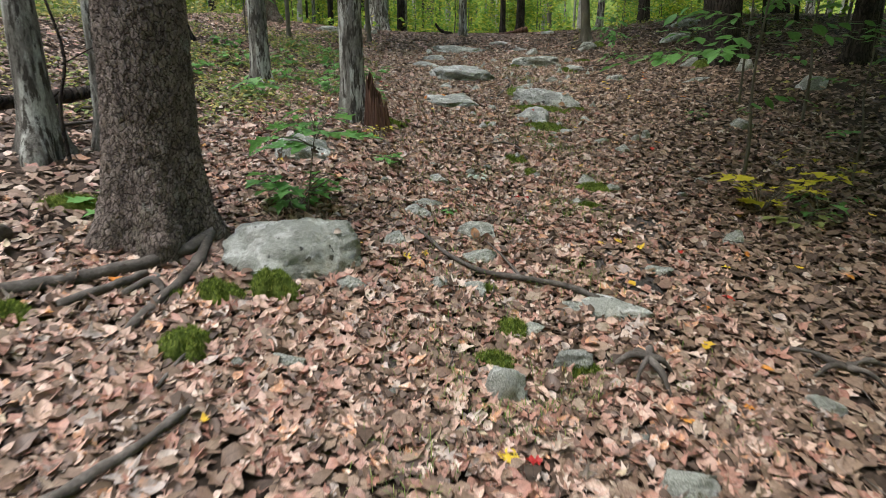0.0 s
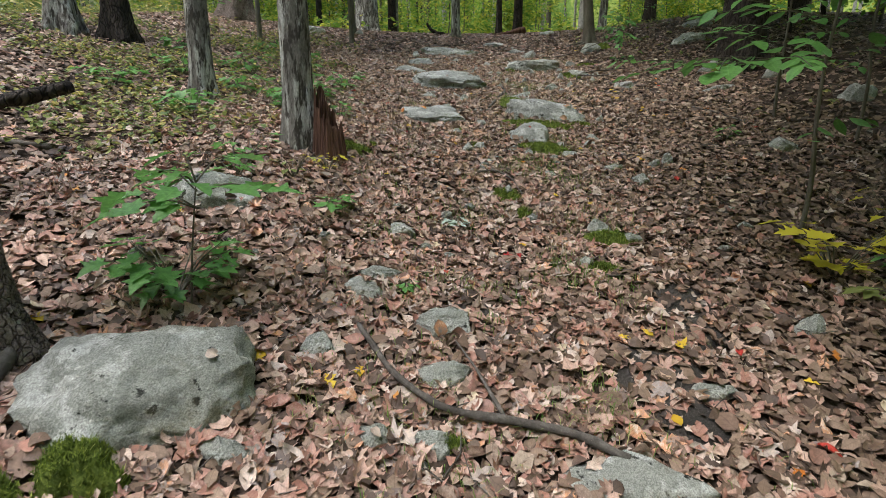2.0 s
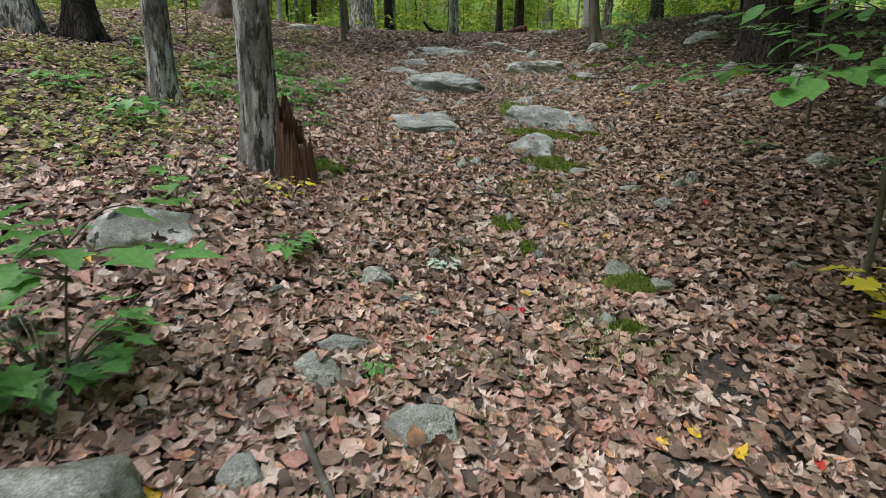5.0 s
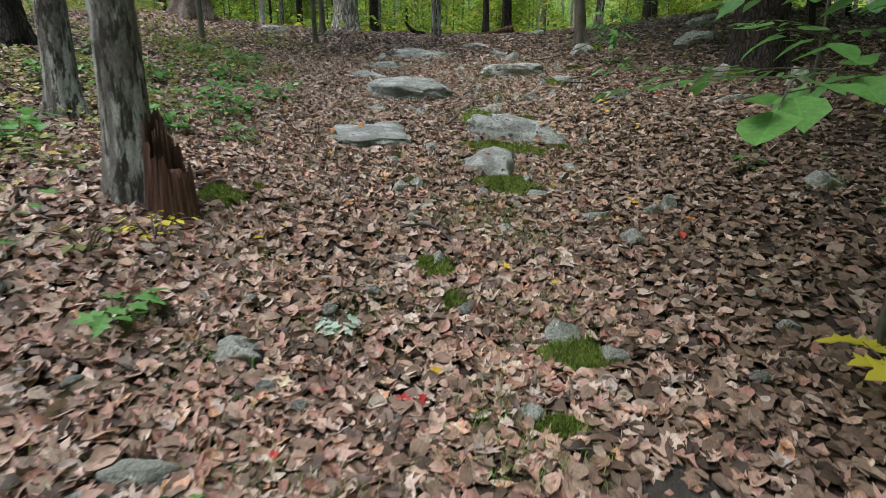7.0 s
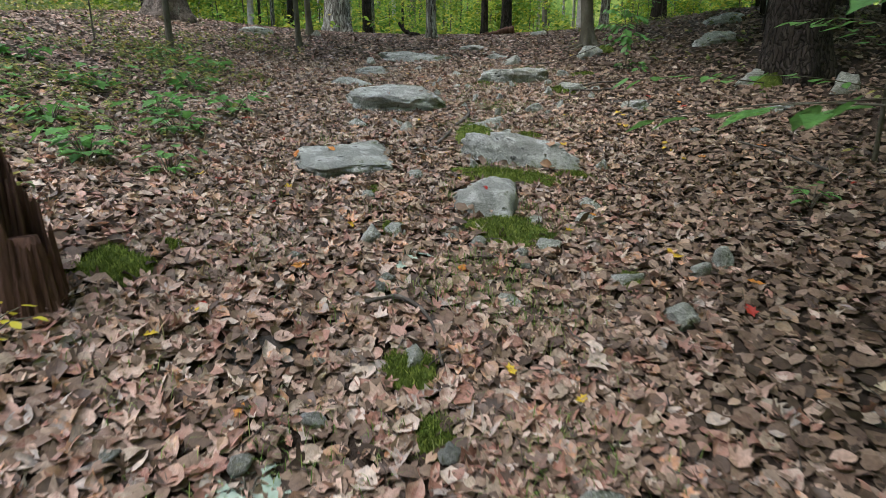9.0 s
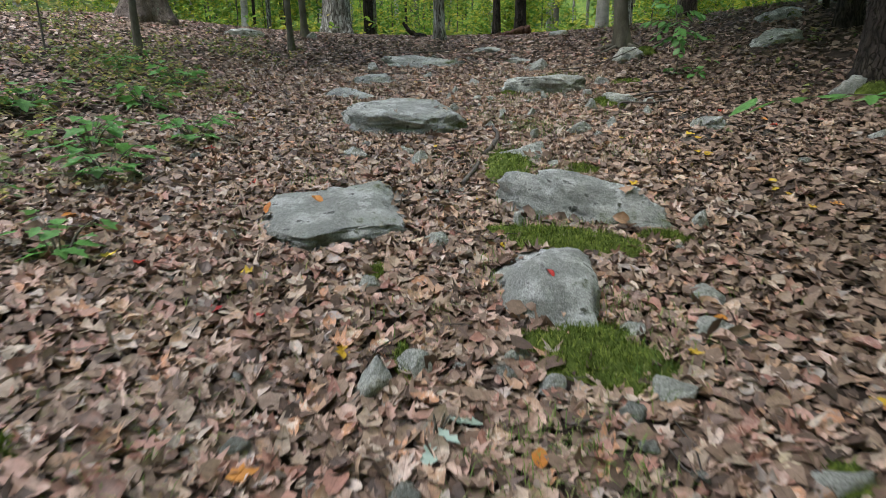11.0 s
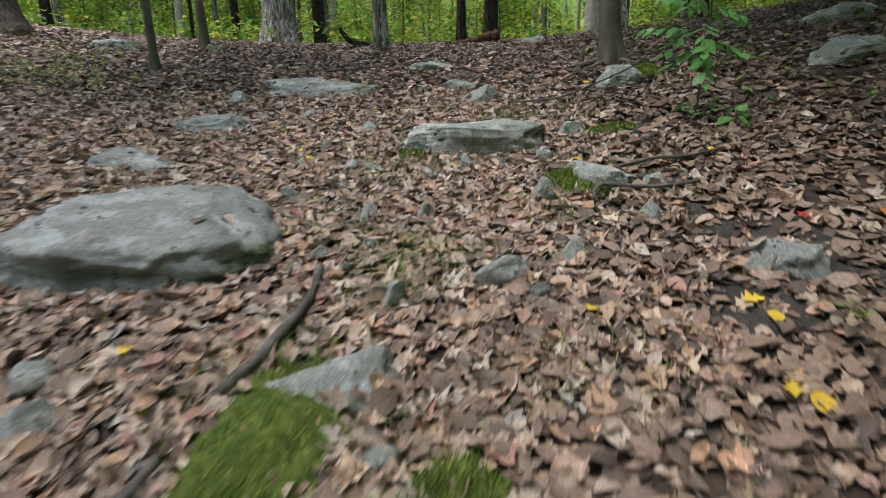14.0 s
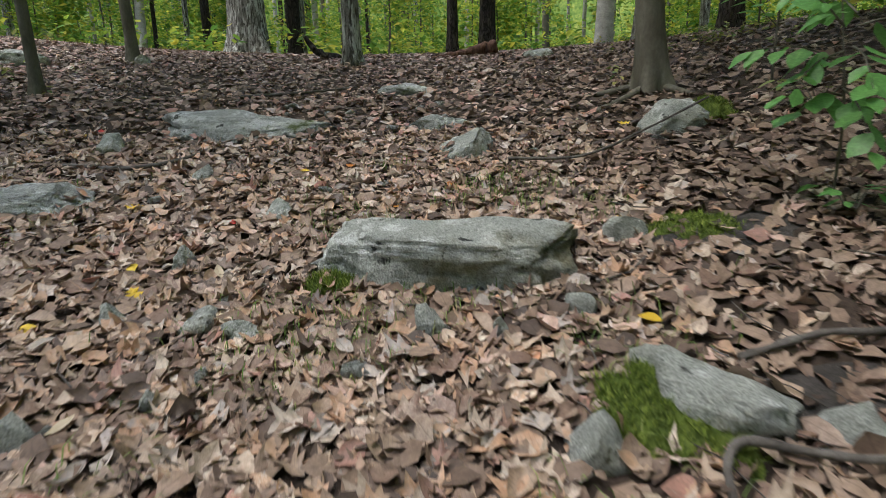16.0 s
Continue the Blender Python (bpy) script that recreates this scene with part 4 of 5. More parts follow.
stick("root", [(-1.60, 2.52, 0.01), (-1.50, 2.62, 0.05), (-1.40, 2.56, 0.01)], 0.02, 0.014, DEADWOOD, ROOT, "root")
stick("fallen_branch", [(-1.28, 1.32, 0.03), (-1.20, 1.47, 0.03), (-1.09, 1.65, 0.03), (-0.99, 1.87, 0.03)], 0.026, 0.018, DEADWOOD, "broken grey branch on brown leaves", "branch")
stick("fallen_branch", [(-1.16, 1.95, 0.02), (-1.15, 2.08, 0.02), (-1.13, 2.18, 0.03)], 0.010, 0.006, DEADWOOD, "short thin twig on leaves", "branch")
stick("fallen_branch", [(-0.17, 3.69, 0.035), (-0.08, 3.54, 0.045), (0.0, 3.42, 0.04), (0.12, 3.29, 0.05), (0.27, 3.21, 0.045), (0.49, 3.18, 0.05), (0.75, 3.15, 0.045), (0.95, 3.06, 0.03)], 0.011, 0.021, DEADWOOD, "forked brown branch lying across the path", "branch",
      twigs=[(0.012, (0.49, 3.19, 0.05), (0.43, 3.34, 0.055), (0.38, 3.48, 0.05), (0.30, 3.66, 0.04))])
stick("fallen_log", [(-4.0, 3.75, 0.18), (-3.45, 4.25, 0.20), (-2.9, 4.85, 0.32), (-2.5, 5.35, 0.42)], 0.055, 0.05, BARK_DARK, "dark rotting log propped between trees", "log", segs=14)
stick("fallen_branch", [(-3.1, 4.1, 0.12), (-2.85, 4.2, 0.18), (-2.6, 4.3, 0.24)], 0.016, 0.012, DEADWOOD, "thin dead branch leaning on a trunk", "branch")
stick("fallen_log", [(-2.35, 2.75, 0.05), (-2.75, 2.85, 0.06), (-3.1, 2.9, 0.06)], 0.06, 0.05, DEADWOOD, "short weathered log in the leaves", "log", segs=14)
stick("fallen_branch", [(-3.4, 5.05, 0.03), (-3.0, 5.15, 0.03), (-2.55, 5.14, 0.03)], 0.02, 0.026, DEADWOOD, "pale dead branch among seedlings", "branch")
stick("fallen_log", [(1.75, 18.3, -0.02), (2.2, 18.35, 0.02), (2.75, 18.5, 0.12)], 0.05, 0.10, ROTTEN, "broken rotting log on the crest", "log", segs=16)
stick("fallen_log", [(0.3, 18.5, 0.0), (-0.05, 18.55, 0.1), (-0.25, 18.6, 0.32)], 0.07, 0.035, BARK_DARK, "dark upturned log stub on the crest", "log", segs=12)
stick("fallen_branch", [(0.86, 8.7, 0.03), (0.95, 8.95, 0.04), (1.0, 9.1, 0.05)], 0.016, 0.012, DEADWOOD, "short grey stick on the path", "branch")
stick("fallen_branch", [(0.55, 6.15, 0.02), (0.72, 6.18, 0.04), (0.86, 6.05, 0.03), (0.92, 5.78, 0.02)], 0.012, 0.006, DEADWOOD, "curved root crossing the path", "branch")
stick("fallen_branch", [(-0.4, 13.0, 0.02), (0.0, 12.95, 0.03), (0.25, 13.1, 0.03), (0.35, 13.35, 0.03)], 0.018, 0.010, DEADWOOD, "bent grey branch on leaves", "branch")
stick("fallen_branch", [(-0.1, 15.2, 0.02), (0.5, 15.35, 0.03), (1.0, 15.6, 0.03)], 0.02, 0.012, DEADWOOD, "long dead branch on leaves", "branch")
stick("fallen_branch", [(2.52, 10.70, 0.02), (2.54, 10.77, 0.045), (2.60, 10.81, 0.055), (2.74, 10.77, 0.05), (2.88, 10.75, 0.045), (3.1, 10.78, 0.04)], 0.009, 0.011, DEADWOOD, "dark crooked branch on leaves", "branch")
stick("fallen_branch", [(2.3, 12.9, 0.03), (2.7, 12.75, 0.06), (3.1, 12.95, 0.10), (3.6, 13.2, 0.18)], 0.010, 0.006, DEADWOOD, "thin branch propped on a stone", "branch")
stick("fallen_branch", [(3.9, 7.7, 0.03), (3.75, 8.2, 0.03), (3.55, 8.6, 0.03)], 0.012, 0.008, DEADWOOD, "thin grey stick on dark leaves", "branch")
stick("fallen_branch", [(1.19, 10.1, 0.035), (1.21, 9.87, 0.04), (1.15, 9.6, 0.035), (1.05, 9.35, 0.03)], 0.016, 0.02, DEADWOOD, "dark stick on leaves beside moss", "branch")
stick("fallen_branch", [(2.74, 11.11, 0.03), (2.99, 11.16, 0.045), (3.2, 11.16, 0.04), (3.45, 11.25, 0.03)], 0.012, 0.009, DEADWOOD, "dark thin branch over bare soil", "branch")
for _a, _b in ((0.0, 0.16), (1.1, 0.2), (2.0, 0.14), (2.9, 0.18), (4.0, 0.15), (5.1, 0.2)):
    stick("root", [(1.02, 2.44, 0.10), (1.02 + 0.5 * _b * math.cos(_a), 2.44 + 0.5 * _b * math.sin(_a), 0.09), (1.02 + _b * math.cos(_a), 2.44 + _b * math.sin(_a), -0.02)], 0.022, 0.008, DEADWOOD, "dark tangled root stub rising from leaves", "root", 7, 10, 0.8)
for _a, _b in ((0.2, 0.3), (2.6, 0.35), (3.4, 0.22), (5.6, 0.2)):
    stick("root", [(2.10, 2.55, 0.04), (2.10 + 0.5 * _b * math.cos(_a), 2.55 + 0.5 * _b * math.sin(_a), 0.06), (2.10 + _b * math.cos(_a), 2.55 + _b * math.sin(_a), 0.0)], 0.02, 0.01, DEADWOOD, "dark crooked root in the leaves", "root", 7, 10, 0.8)


for _pts in ([(3.55, 14.2, 0.06), (3.3, 14.0, 0.03), (3.05, 13.85, 0.01), (2.9, 13.8, -0.02)], [(3.68, 14.2, 0.06), (3.8, 13.95, 0.03), (3.95, 13.8, -0.01)], [(3.5, 14.3, 0.06), (3.2, 14.35, 0.02), (2.95, 14.5, -0.02)]):
    stick("root", [(a, b, c - 0.02) for a, b, c in _pts], 0.034, 0.014, BARK_SMOOTH, "smooth grey root spreading from a beech", "root", 10, 14, 0.2)


def rotten_stump(x, y, r, tall):
    """A splintered stump: a hollow of upright wood fibres of uneven height round a dark core."""
    base = thing("rotten_stump", at(x, y), "splintered red-brown rotten stump against a trunk", "stump")
    n, m = 120, 16
    V, F = [], []
    for i in range(n):
        a = 2 * math.pi * i / n
        top = tall * (0.60 + 0.30 * math.cos(a - 2.7) + 0.20 * noise.noise(Vector((math.cos(a) * 3, math.sin(a) * 3, 1.3))) + 0.02 * math.sin(i * 1.7))
        for j in range(m):
            u = j / (m - 1)
            k = r * (1.18 - 0.32 * u) * (1 + 0.16 * noise.noise(Vector((math.cos(a) * 6, math.sin(a) * 6, u * 0.8))) + 0.025 * math.sin(i * 1.9) + 0.045 * noise.noise(Vector((math.cos(a) * 12, math.sin(a) * 12, u * 1.5))))
            V.append((k * math.cos(a), k * math.sin(a) * 0.8, -0.1 + (top + 0.1) * u))
    for i in range(n):
        for j in range(m - 1):
            a, b = i * m + j, ((i + 1) % n) * m + j
            F.append([a, b, b + 1, a + 1])
    part("shell", mesh_of("shell", V, F, ROTTEN, False), base)
    part("core", mesh_of("core", *tube([(0, 0, -0.1), (0.0, 0, 0.1), (-0.01, 0, tall * 0.42)], [r * 0.9, r * 0.75, r * 0.45], 14, 0.5, 12.0), ROTTEN), base)
    rng = random.Random(4)
    for i in range(5):
        a = 1.9 + i * 0.3
        P = [(0.62 * r * math.cos(a), 0.5 * r * math.sin(a), 0.0), (0.55 * r * math.cos(a), 0.45 * r * math.sin(a), tall * rng.uniform(0.75, 1.05))]
        part("splinter", mesh_of("splinter", *tube(smooth_line(P, 6), np.linspace(0.02, 0.004, 6), 5, 0.5, 20.0), ROTTEN), base)


rotten_stump(-0.69, 5.72, 0.125, 0.60)

# ---- plants ----


def leafy(name, x, y, label, category, sprays, mat=None, stem_mat=None, kind="ovate", size=0.09, per=7, droop=0.25, stem=None, seed=1, curl=0.12):
    """A sapling or seedling: a stem (ground-relative points), then sprays (from, to, count) of leaves along twigs."""
    rng = np.random.default_rng(seed)
    base = thing(name, at(x, y), label, category)
    if stem:
        r0, r1, pts = stem
        n = 14
        part("stem", mesh_of("stem", *tube(smooth_line(pts, n), np.linspace(r0, r1, n), 8, 0.15, 10.0), stem_mat or BARK_SMOOTH), base)
    for a, b, cnt in sprays:
        a, b = np.array(a, float), np.array(b, float)
        mid = (a + b) / 2 + [0, 0, 0.04]
        P = smooth_line([a, mid, b], 10)
        part("twig", mesh_of("twig", *tube(P, np.linspace(0.005, 0.0018, 10), 5), stem_mat or BARK_SMOOTH), base)
        t = np.linspace(0.25, 1.0, cnt)
        pos = np.stack([np.interp(t, np.linspace(0, 1, 10), P[:, k]) for k in range(3)], -1)
        d = (b - a) / np.linalg.norm(b - a)
        head = math.atan2(d[1], d[0])
        side = np.where(np.arange(cnt) % 2 == 0, 1, -1) * rng.uniform(0.5, 1.1, cnt)
        side[-1] = 0
        turn = head + side
        s = size * rng.uniform(0.75, 1.2, cnt)
        out = np.stack([np.cos(turn), np.sin(turn), -droop * rng.uniform(0.3, 1.8, cnt)], -1)
        out /= np.linalg.norm(out, axis=1, keepdims=True)
        nrm = np.stack([-out[:, 0] * out[:, 2], -out[:, 1] * out[:, 2], 1 - out[:, 2] ** 2], -1) + rng.normal(0, 0.12, (cnt, 3))
        pos = pos + out * (s * 0.55)[:, None]
        for i in range(cnt):
            V, F = leaves_at(kind, pos[i:i + 1], s[i:i + 1], nrm[i:i + 1], turn[i:i + 1], np.array([curl]), rng, fold=0.5)
            part("leaf", mesh_of("leaf", V, F, mat or GREEN, leaf=leaf_coords(kind, 1)), base)
    return base


def rosette(x, y, label, tall, reach, cnt, kind, size, mat, seed, name="seedling", droop=0.3):
    """A low plant: several shoots that fan out from one foot."""
    rng = random.Random(seed)
    sprays = []
    for i in range(cnt):
        a = 2.4 * i + rng.uniform(-0.4, 0.4)
        r = reach * rng.uniform(0.55, 1.0)
        h = tall * rng.uniform(0.6, 1.0)
        sprays.append(((0.01 * math.cos(a), 0.01 * math.sin(a), 0.0), (r * math.cos(a), r * math.sin(a), h), rng.randint(2, 4)))
    return leafy(name, x, y, label, "plant", sprays, mat, None, kind, size, droop=droop, seed=seed)


rosette(-1.05, 3.72, "bushy green seedling with lobed leaves", 0.28, 0.32, 18, "maple", 0.13, GREEN, 3, "shrub")
leafy("shrub", -0.86, 3.64, "tall thin seedling with broad green lobed leaves on top", "plant",
      [((0, 0, 0.56), (0.26, 0.05, 0.58), 4), ((0, 0, 0.5), (-0.32, 0.05, 0.56), 4), ((0, 0, 0.58), (-0.24, 0.14, 0.66), 5), ((0, 0, 0.6), (0.02, -0.22, 0.63), 3), ((0, 0, 0.62), (0.1, 0.22, 0.72), 3), ((0, 0, 0.5), (-0.25, -0.12, 0.52), 4), ((0, 0, 0.62), (-0.06, 0.0, 0.75), 2)],
      kind="maple", size=0.165, stem=(0.006, 0.003, [(-0.1, 0.02, -0.05), (-0.05, 0.0, 0.3), (0, 0, 0.62)]), seed=9)
rosette(-0.54, 4.84, "small seedling with four broad green leaves", 0.12, 0.13, 4, "maple", 0.12, GREEN, 4)
rosette(-0.66, 5.42, "yellow-green seedling at the foot of a stump", 0.16, 0.20, 8, "ovate", 0.05, YELLOWING, 6)
rosette(-0.86, 5.20, "pale green seedling at the foot of a stump", 0.15, 0.22, 8, "ovate", 0.06, GREEN_LOW, 7)
rosette(-2.05, 3.25, "green broad-leaved seedling behind a trunk", 0.2, 0.2, 5, "maple", 0.14, GREEN, 8)
rosette(-1.2, 5.0, "green seedling beside a grey trunk", 0.3, 0.28, 7, "maple", 0.10, GREEN, 12)
rosette(-0.9, 7.3, "dark green seedling at the path's edge", 0.22, 0.25, 6, "maple", 0.11, GREEN, 13)
for _i, (_x, _y) in enumerate(((-1.35, 8.4), (-1.75, 8.9), (-2.3, 8.2), (-1.2, 9.3), (-2.0, 10.1), (-2.7, 9.6), (-3.2, 8.6), (-2.2, 11.2), (-3.0, 11.6), (-1.5, 7.4), (-2.2, 6.6), (-3.4, 7.4), (-3.9, 10.2))):
    rosette(_x, _y, "leafy green seedling in thick leaf litter", 0.26, 0.28, 8, "maple", 0.15, GREEN, 30 + _i)
rosette(2.76, 4.55, "low plant with yellow and green lobed leaves", 0.34, 0.38, 14, "maple", 0.13, YELLOWING, 14, "shrub", 0.15)
rosette(2.95, 4.25, "low plant with green leaves beside a yellowing one", 0.14, 0.25, 7, "maple", 0.11, GREEN_LOW, 15)
rosette(3.35, 4.75, "yellow-green lobed seedling in brown leaves", 0.45, 0.3, 8, "maple", 0.13, YELLOWING, 16)
rosette(3.15, 4.35, "green lobed seedling beside yellowing ones", 0.25, 0.25, 6, "maple", 0.12, GREEN, 19)
rosette(0.32, 5.17, "silvery green rosette of lobed leaves on the path", 0.03, 0.07, 6, "lobed", 0.10, LEAF_SILVER, 17)
rosette(0.03, 4.10, "small dark green seedling on the path", 0.05, 0.06, 4, "ovate", 0.06, GREEN, 18)
rosette(3.74, 11.7, "seedling with three drooping green leaves", 0.22, 0.16, 4, "ovate", 0.11, GREEN, 25, droop=0.5)
rosette(3.6, 11.9, "low green seedling on dark soil", 0.12, 0.15, 5, "ovate", 0.08, GREEN, 20)
rosette(4.3, 13.2, "green seedling near boulders", 0.25, 0.25, 7, "ovate", 0.09, GREEN_LOW, 21)
rosette(3.4, 7.3, "small green seedling in dark leaves", 0.16, 0.2, 5, "ovate", 0.09, GREEN, 22)
rosette(0.72, 6.60, "lobed grey-green plant on the path", 0.03, 0.08, 4, "lobed", 0.11, LEAF_SILVER, 23)

# beech saplings whose branches reach over the slope
leafy("beech_sapling", 2.87, 5.10, "beech sapling with long branches of broad green leaves", "sapling",
      [((0.0, 0.0, 1.18), (-1.30, -1.10, 1.08), 10), ((-0.5, -0.35, 1.20), (-1.15, -0.80, 1.28), 7), ((-0.6, -0.5, 1.16), (-1.02, -1.40, 1.04), 7), ((-1.12, -0.92, 1.12), (-1.28, -1.10, 1.04), 2),
       ((0.0, 0.0, 1.20), (-1.02, 0.15, 1.24), 8), ((-0.5, 0.08, 1.22), (-1.05, 0.95, 1.22), 6), ((-0.25, -0.2, 1.2), (-0.75, -0.95, 1.22), 7),
       ((0.02, 0, 1.42), (-0.85, -0.45, 1.52), 8), ((0.02, 0, 1.5), (-0.7, 0.35, 1.6), 8), ((0.02, 0, 1.35), (0.7, -0.45, 1.42), 8), ((0.03, 0, 1.6), (0.5, 0.5, 1.8), 7), ((0.03, 0, 1.72), (-0.6, -0.5, 1.9), 8), ((0.0, 0.0, 1.25), (0.35, -0.75, 1.25), 6),
       ((0.0, 0, 0.75), (-0.14, -0.2, 0.70), 3), ((0.0, 0, 0.8), (0.3, -0.2, 0.82), 4)],
      size=0.15, stem=(0.02, 0.008, [(0, 0, -0.1), (0.03, 0.0, 0.4), (0.0, 0.0, 0.8), (0.02, 0.02, 1.3), (0.12, 0.0, 2.3)]), seed=5, droop=0.4)
leafy("beech_sapling", 4.3, 7.95, "slim sapling with layered green leaves in shade", "sapling",
      [((0, 0, 0.55), (-1.3, -0.1, 0.66), 9), ((-1.0, -0.1, 0.6), (-2.0, -0.15, 0.62), 9), ((0, 0, 0.8), (-0.9, -0.5, 0.95), 9), ((0, 0, 1.0), (-0.6, 0.3, 1.1), 8), ((0, 0, 1.2), (0.6, -0.3, 1.35), 8), ((0, 0, 1.35), (-0.8, -0.3, 1.5), 9), ((0, 0, 0.9), (0.7, 0.1, 1.0), 8)],
      size=0.14, stem=(0.02, 0.008, [(0, 0, -0.1), (0.0, 0.0, 0.6), (0.04, 0.02, 1.2), (0.0, 0.0, 2.2)]), seed=6)
leafy("beech_sapling", 4.55, 6.9, "slim sapling with green leaves beside another", "sapling",
      [((0, 0, 0.7), (-0.7, -0.4, 0.8), 8), ((0, 0, 0.95), (0.6, -0.5, 1.1), 8), ((0, 0, 1.15), (-0.6, 0.2, 1.3), 8), ((0, 0, 1.3), (0.5, 0.4, 1.5), 8), ((0, 0, 1.4), (-0.5, -0.5, 1.65), 8)],
      size=0.13, stem=(0.02, 0.008, [(0, 0, -0.1), (0.03, 0.0, 0.6), (0.0, 0.02, 1.2), (0.1, 0.0, 2.2)]), seed=7)
leafy("beech_sapling", 3.85, 5.0, "young sapling with drooping green leaves", "sapling",
      [((0, 0, 0.5), (-0.5, -0.35, 0.5), 6), ((0, 0, 0.75), (0.4, -0.4, 0.75), 6), ((0, 0, 0.9), (-0.5, -0.1, 1.0), 7), ((0, 0, 1.1), (0.4, 0.2, 1.2), 7), ((0, 0, 1.2), (-0.4, -0.5, 1.35), 8)],
      size=0.12, stem=(0.012, 0.005, [(0, 0, -0.1), (0.03, 0.0, 0.5), (0.0, 0.02, 0.9), (0.05, 0.0, 1.6)]), seed=8)
leafy("hickory_sapling", 3.66, 12.1, "small sapling with drooping compound green leaves", "sapling",
      [((-0.02, 0, 0.42), (-0.22, -0.05, 0.36), 7), ((-0.02, 0, 0.55), (-0.40, 0.05, 0.62), 8), ((0, 0, 0.62), (-0.12, -0.30, 0.42), 7), ((0, 0, 0.7), (0.22, -0.1, 0.66), 7), ((-0.05, 0, 0.7), (-0.38, -0.15, 0.8), 8), ((0, 0, 0.75), (0.05, 0.3, 0.85), 7), ((-0.02, 0, 0.45), (-0.1, -0.3, 0.22), 7), ((0, 0, 0.5), (0.25, -0.15, 0.38), 7), ((-0.04, 0, 0.6), (-0.32, -0.1, 0.42), 8)],
      size=0.13, stem=(0.007, 0.003, [(0, 0, -0.05), (0.0, 0.0, 0.3), (-0.03, 0.0, 0.55), (-0.08, 0.0, 0.85)]), seed=9, droop=0.8)
leafy("twiggy_sapling", -2.68, 3.85, "bare crooked sapling beside trunks", "sapling", [((0, 0.05, 0.7), (0.5, 0.3, 0.95), 3)],
      size=0.06, stem=(0.016, 0.008, [(0, 0, -0.1), (-0.02, 0.0, 0.4), (0.03, 0.05, 0.8), (-0.15, 0.05, 1.5)]), seed=10, stem_mat=BARK_DARK)
leafy("beech_sapling", -4.2, 12.0, "leafy understory sapling on the bank", "sapling",
      [((0, 0, 0.6), (0.8, -0.2, 0.75), 8), ((0, 0, 0.8), (-0.7, -0.2, 0.9), 8), ((0, 0, 1.0), (0.7, 0.3, 1.15), 8), ((0, 0, 1.2), (0.8, -0.4, 1.3), 9), ((0, 0, 1.3), (-0.6, 0.4, 1.4), 8)],
      size=0.16, stem=(0.014, 0.006, [(0, 0, -0.1), (0, 0, 0.8), (0.05, 0, 1.6)]), seed=11)
leafy("beech_sapling", 6.1, 17.2, "leafy understory sapling near the crest", "sapling",
      [((0, 0, 0.5), (-0.9, -0.2, 0.7), 9), ((0, 0, 0.8), (0.8, -0.2, 0.9), 9), ((0, 0, 1.0), (-0.8, 0.3, 1.15), 9), ((0, 0, 1.2), (0.8, 0.4, 1.3), 9), ((0, 0, 0.3), (0.3, -0.7, 0.4), 8)],
      size=0.16, stem=(0.014, 0.006, [(0, 0, -0.1), (0, 0, 0.8), (0.05, 0, 1.6)]), seed=12)
leafy("beech_sapling", 4.4, 13.9, "leafy green sapling beside a beech trunk", "sapling",
      [((0, 0, 0.4), (-0.5, -0.2, 0.6), 8), ((0, 0, 0.6), (0.6, -0.2, 0.7), 8), ((0, 0, 0.8), (-0.4, 0.2, 0.95), 8), ((0, 0, 0.9), (0.6, 0.2, 1.0), 8)],
      size=0.12, stem=(0.010, 0.005, [(0, 0, -0.1), (0, 0, 0.5), (0.05, 0, 1.1)]), seed=13)

# ---- low growth, grass and fallen leaves ----


def patchy(x, y, f=0.55, seed=0.0):
    """Slow waves over the ground, 0 to 1, for uneven cover."""
    return 0.5 + 0.25 * np.sin(x * f * 2.1 + 1.3 * np.sin(y * f * 1.7 + seed) + seed) + 0.25 * np.sin(y * f * 2.6 + 1.1 * np.sin(x * f * 2.3 - seed))


MUDDY = ((1.62, 4.15, 0.20, 0.34), (1.30, 3.50, 0.26, 0.34), (0.42, 4.02, 0.22, 0.10), (-0.2, 2.35, 0.10, 0.08), (0.2, 5.75, 0.2, 0.14), (2.3, 2.2, 0.2, 0.15), (2.84, 9.76, 0.25, 0.2), (2.98, 10.45, 0.15, 0.26), (3.28, 10.15, 0.2, 0.28), (3.0, 10.98, 0.2, 0.16), (3.05, 11.9, 0.34, 0.2), (3.6, 9.8, 0.35, 0.15))


def bare(x, y):
    b = np.zeros(len(x), bool)
    for mx, my, a, c in MUDDY:
        b |= ((x - mx) / a) ** 2 + ((y - my) / c) ** 2 < 1
    return b


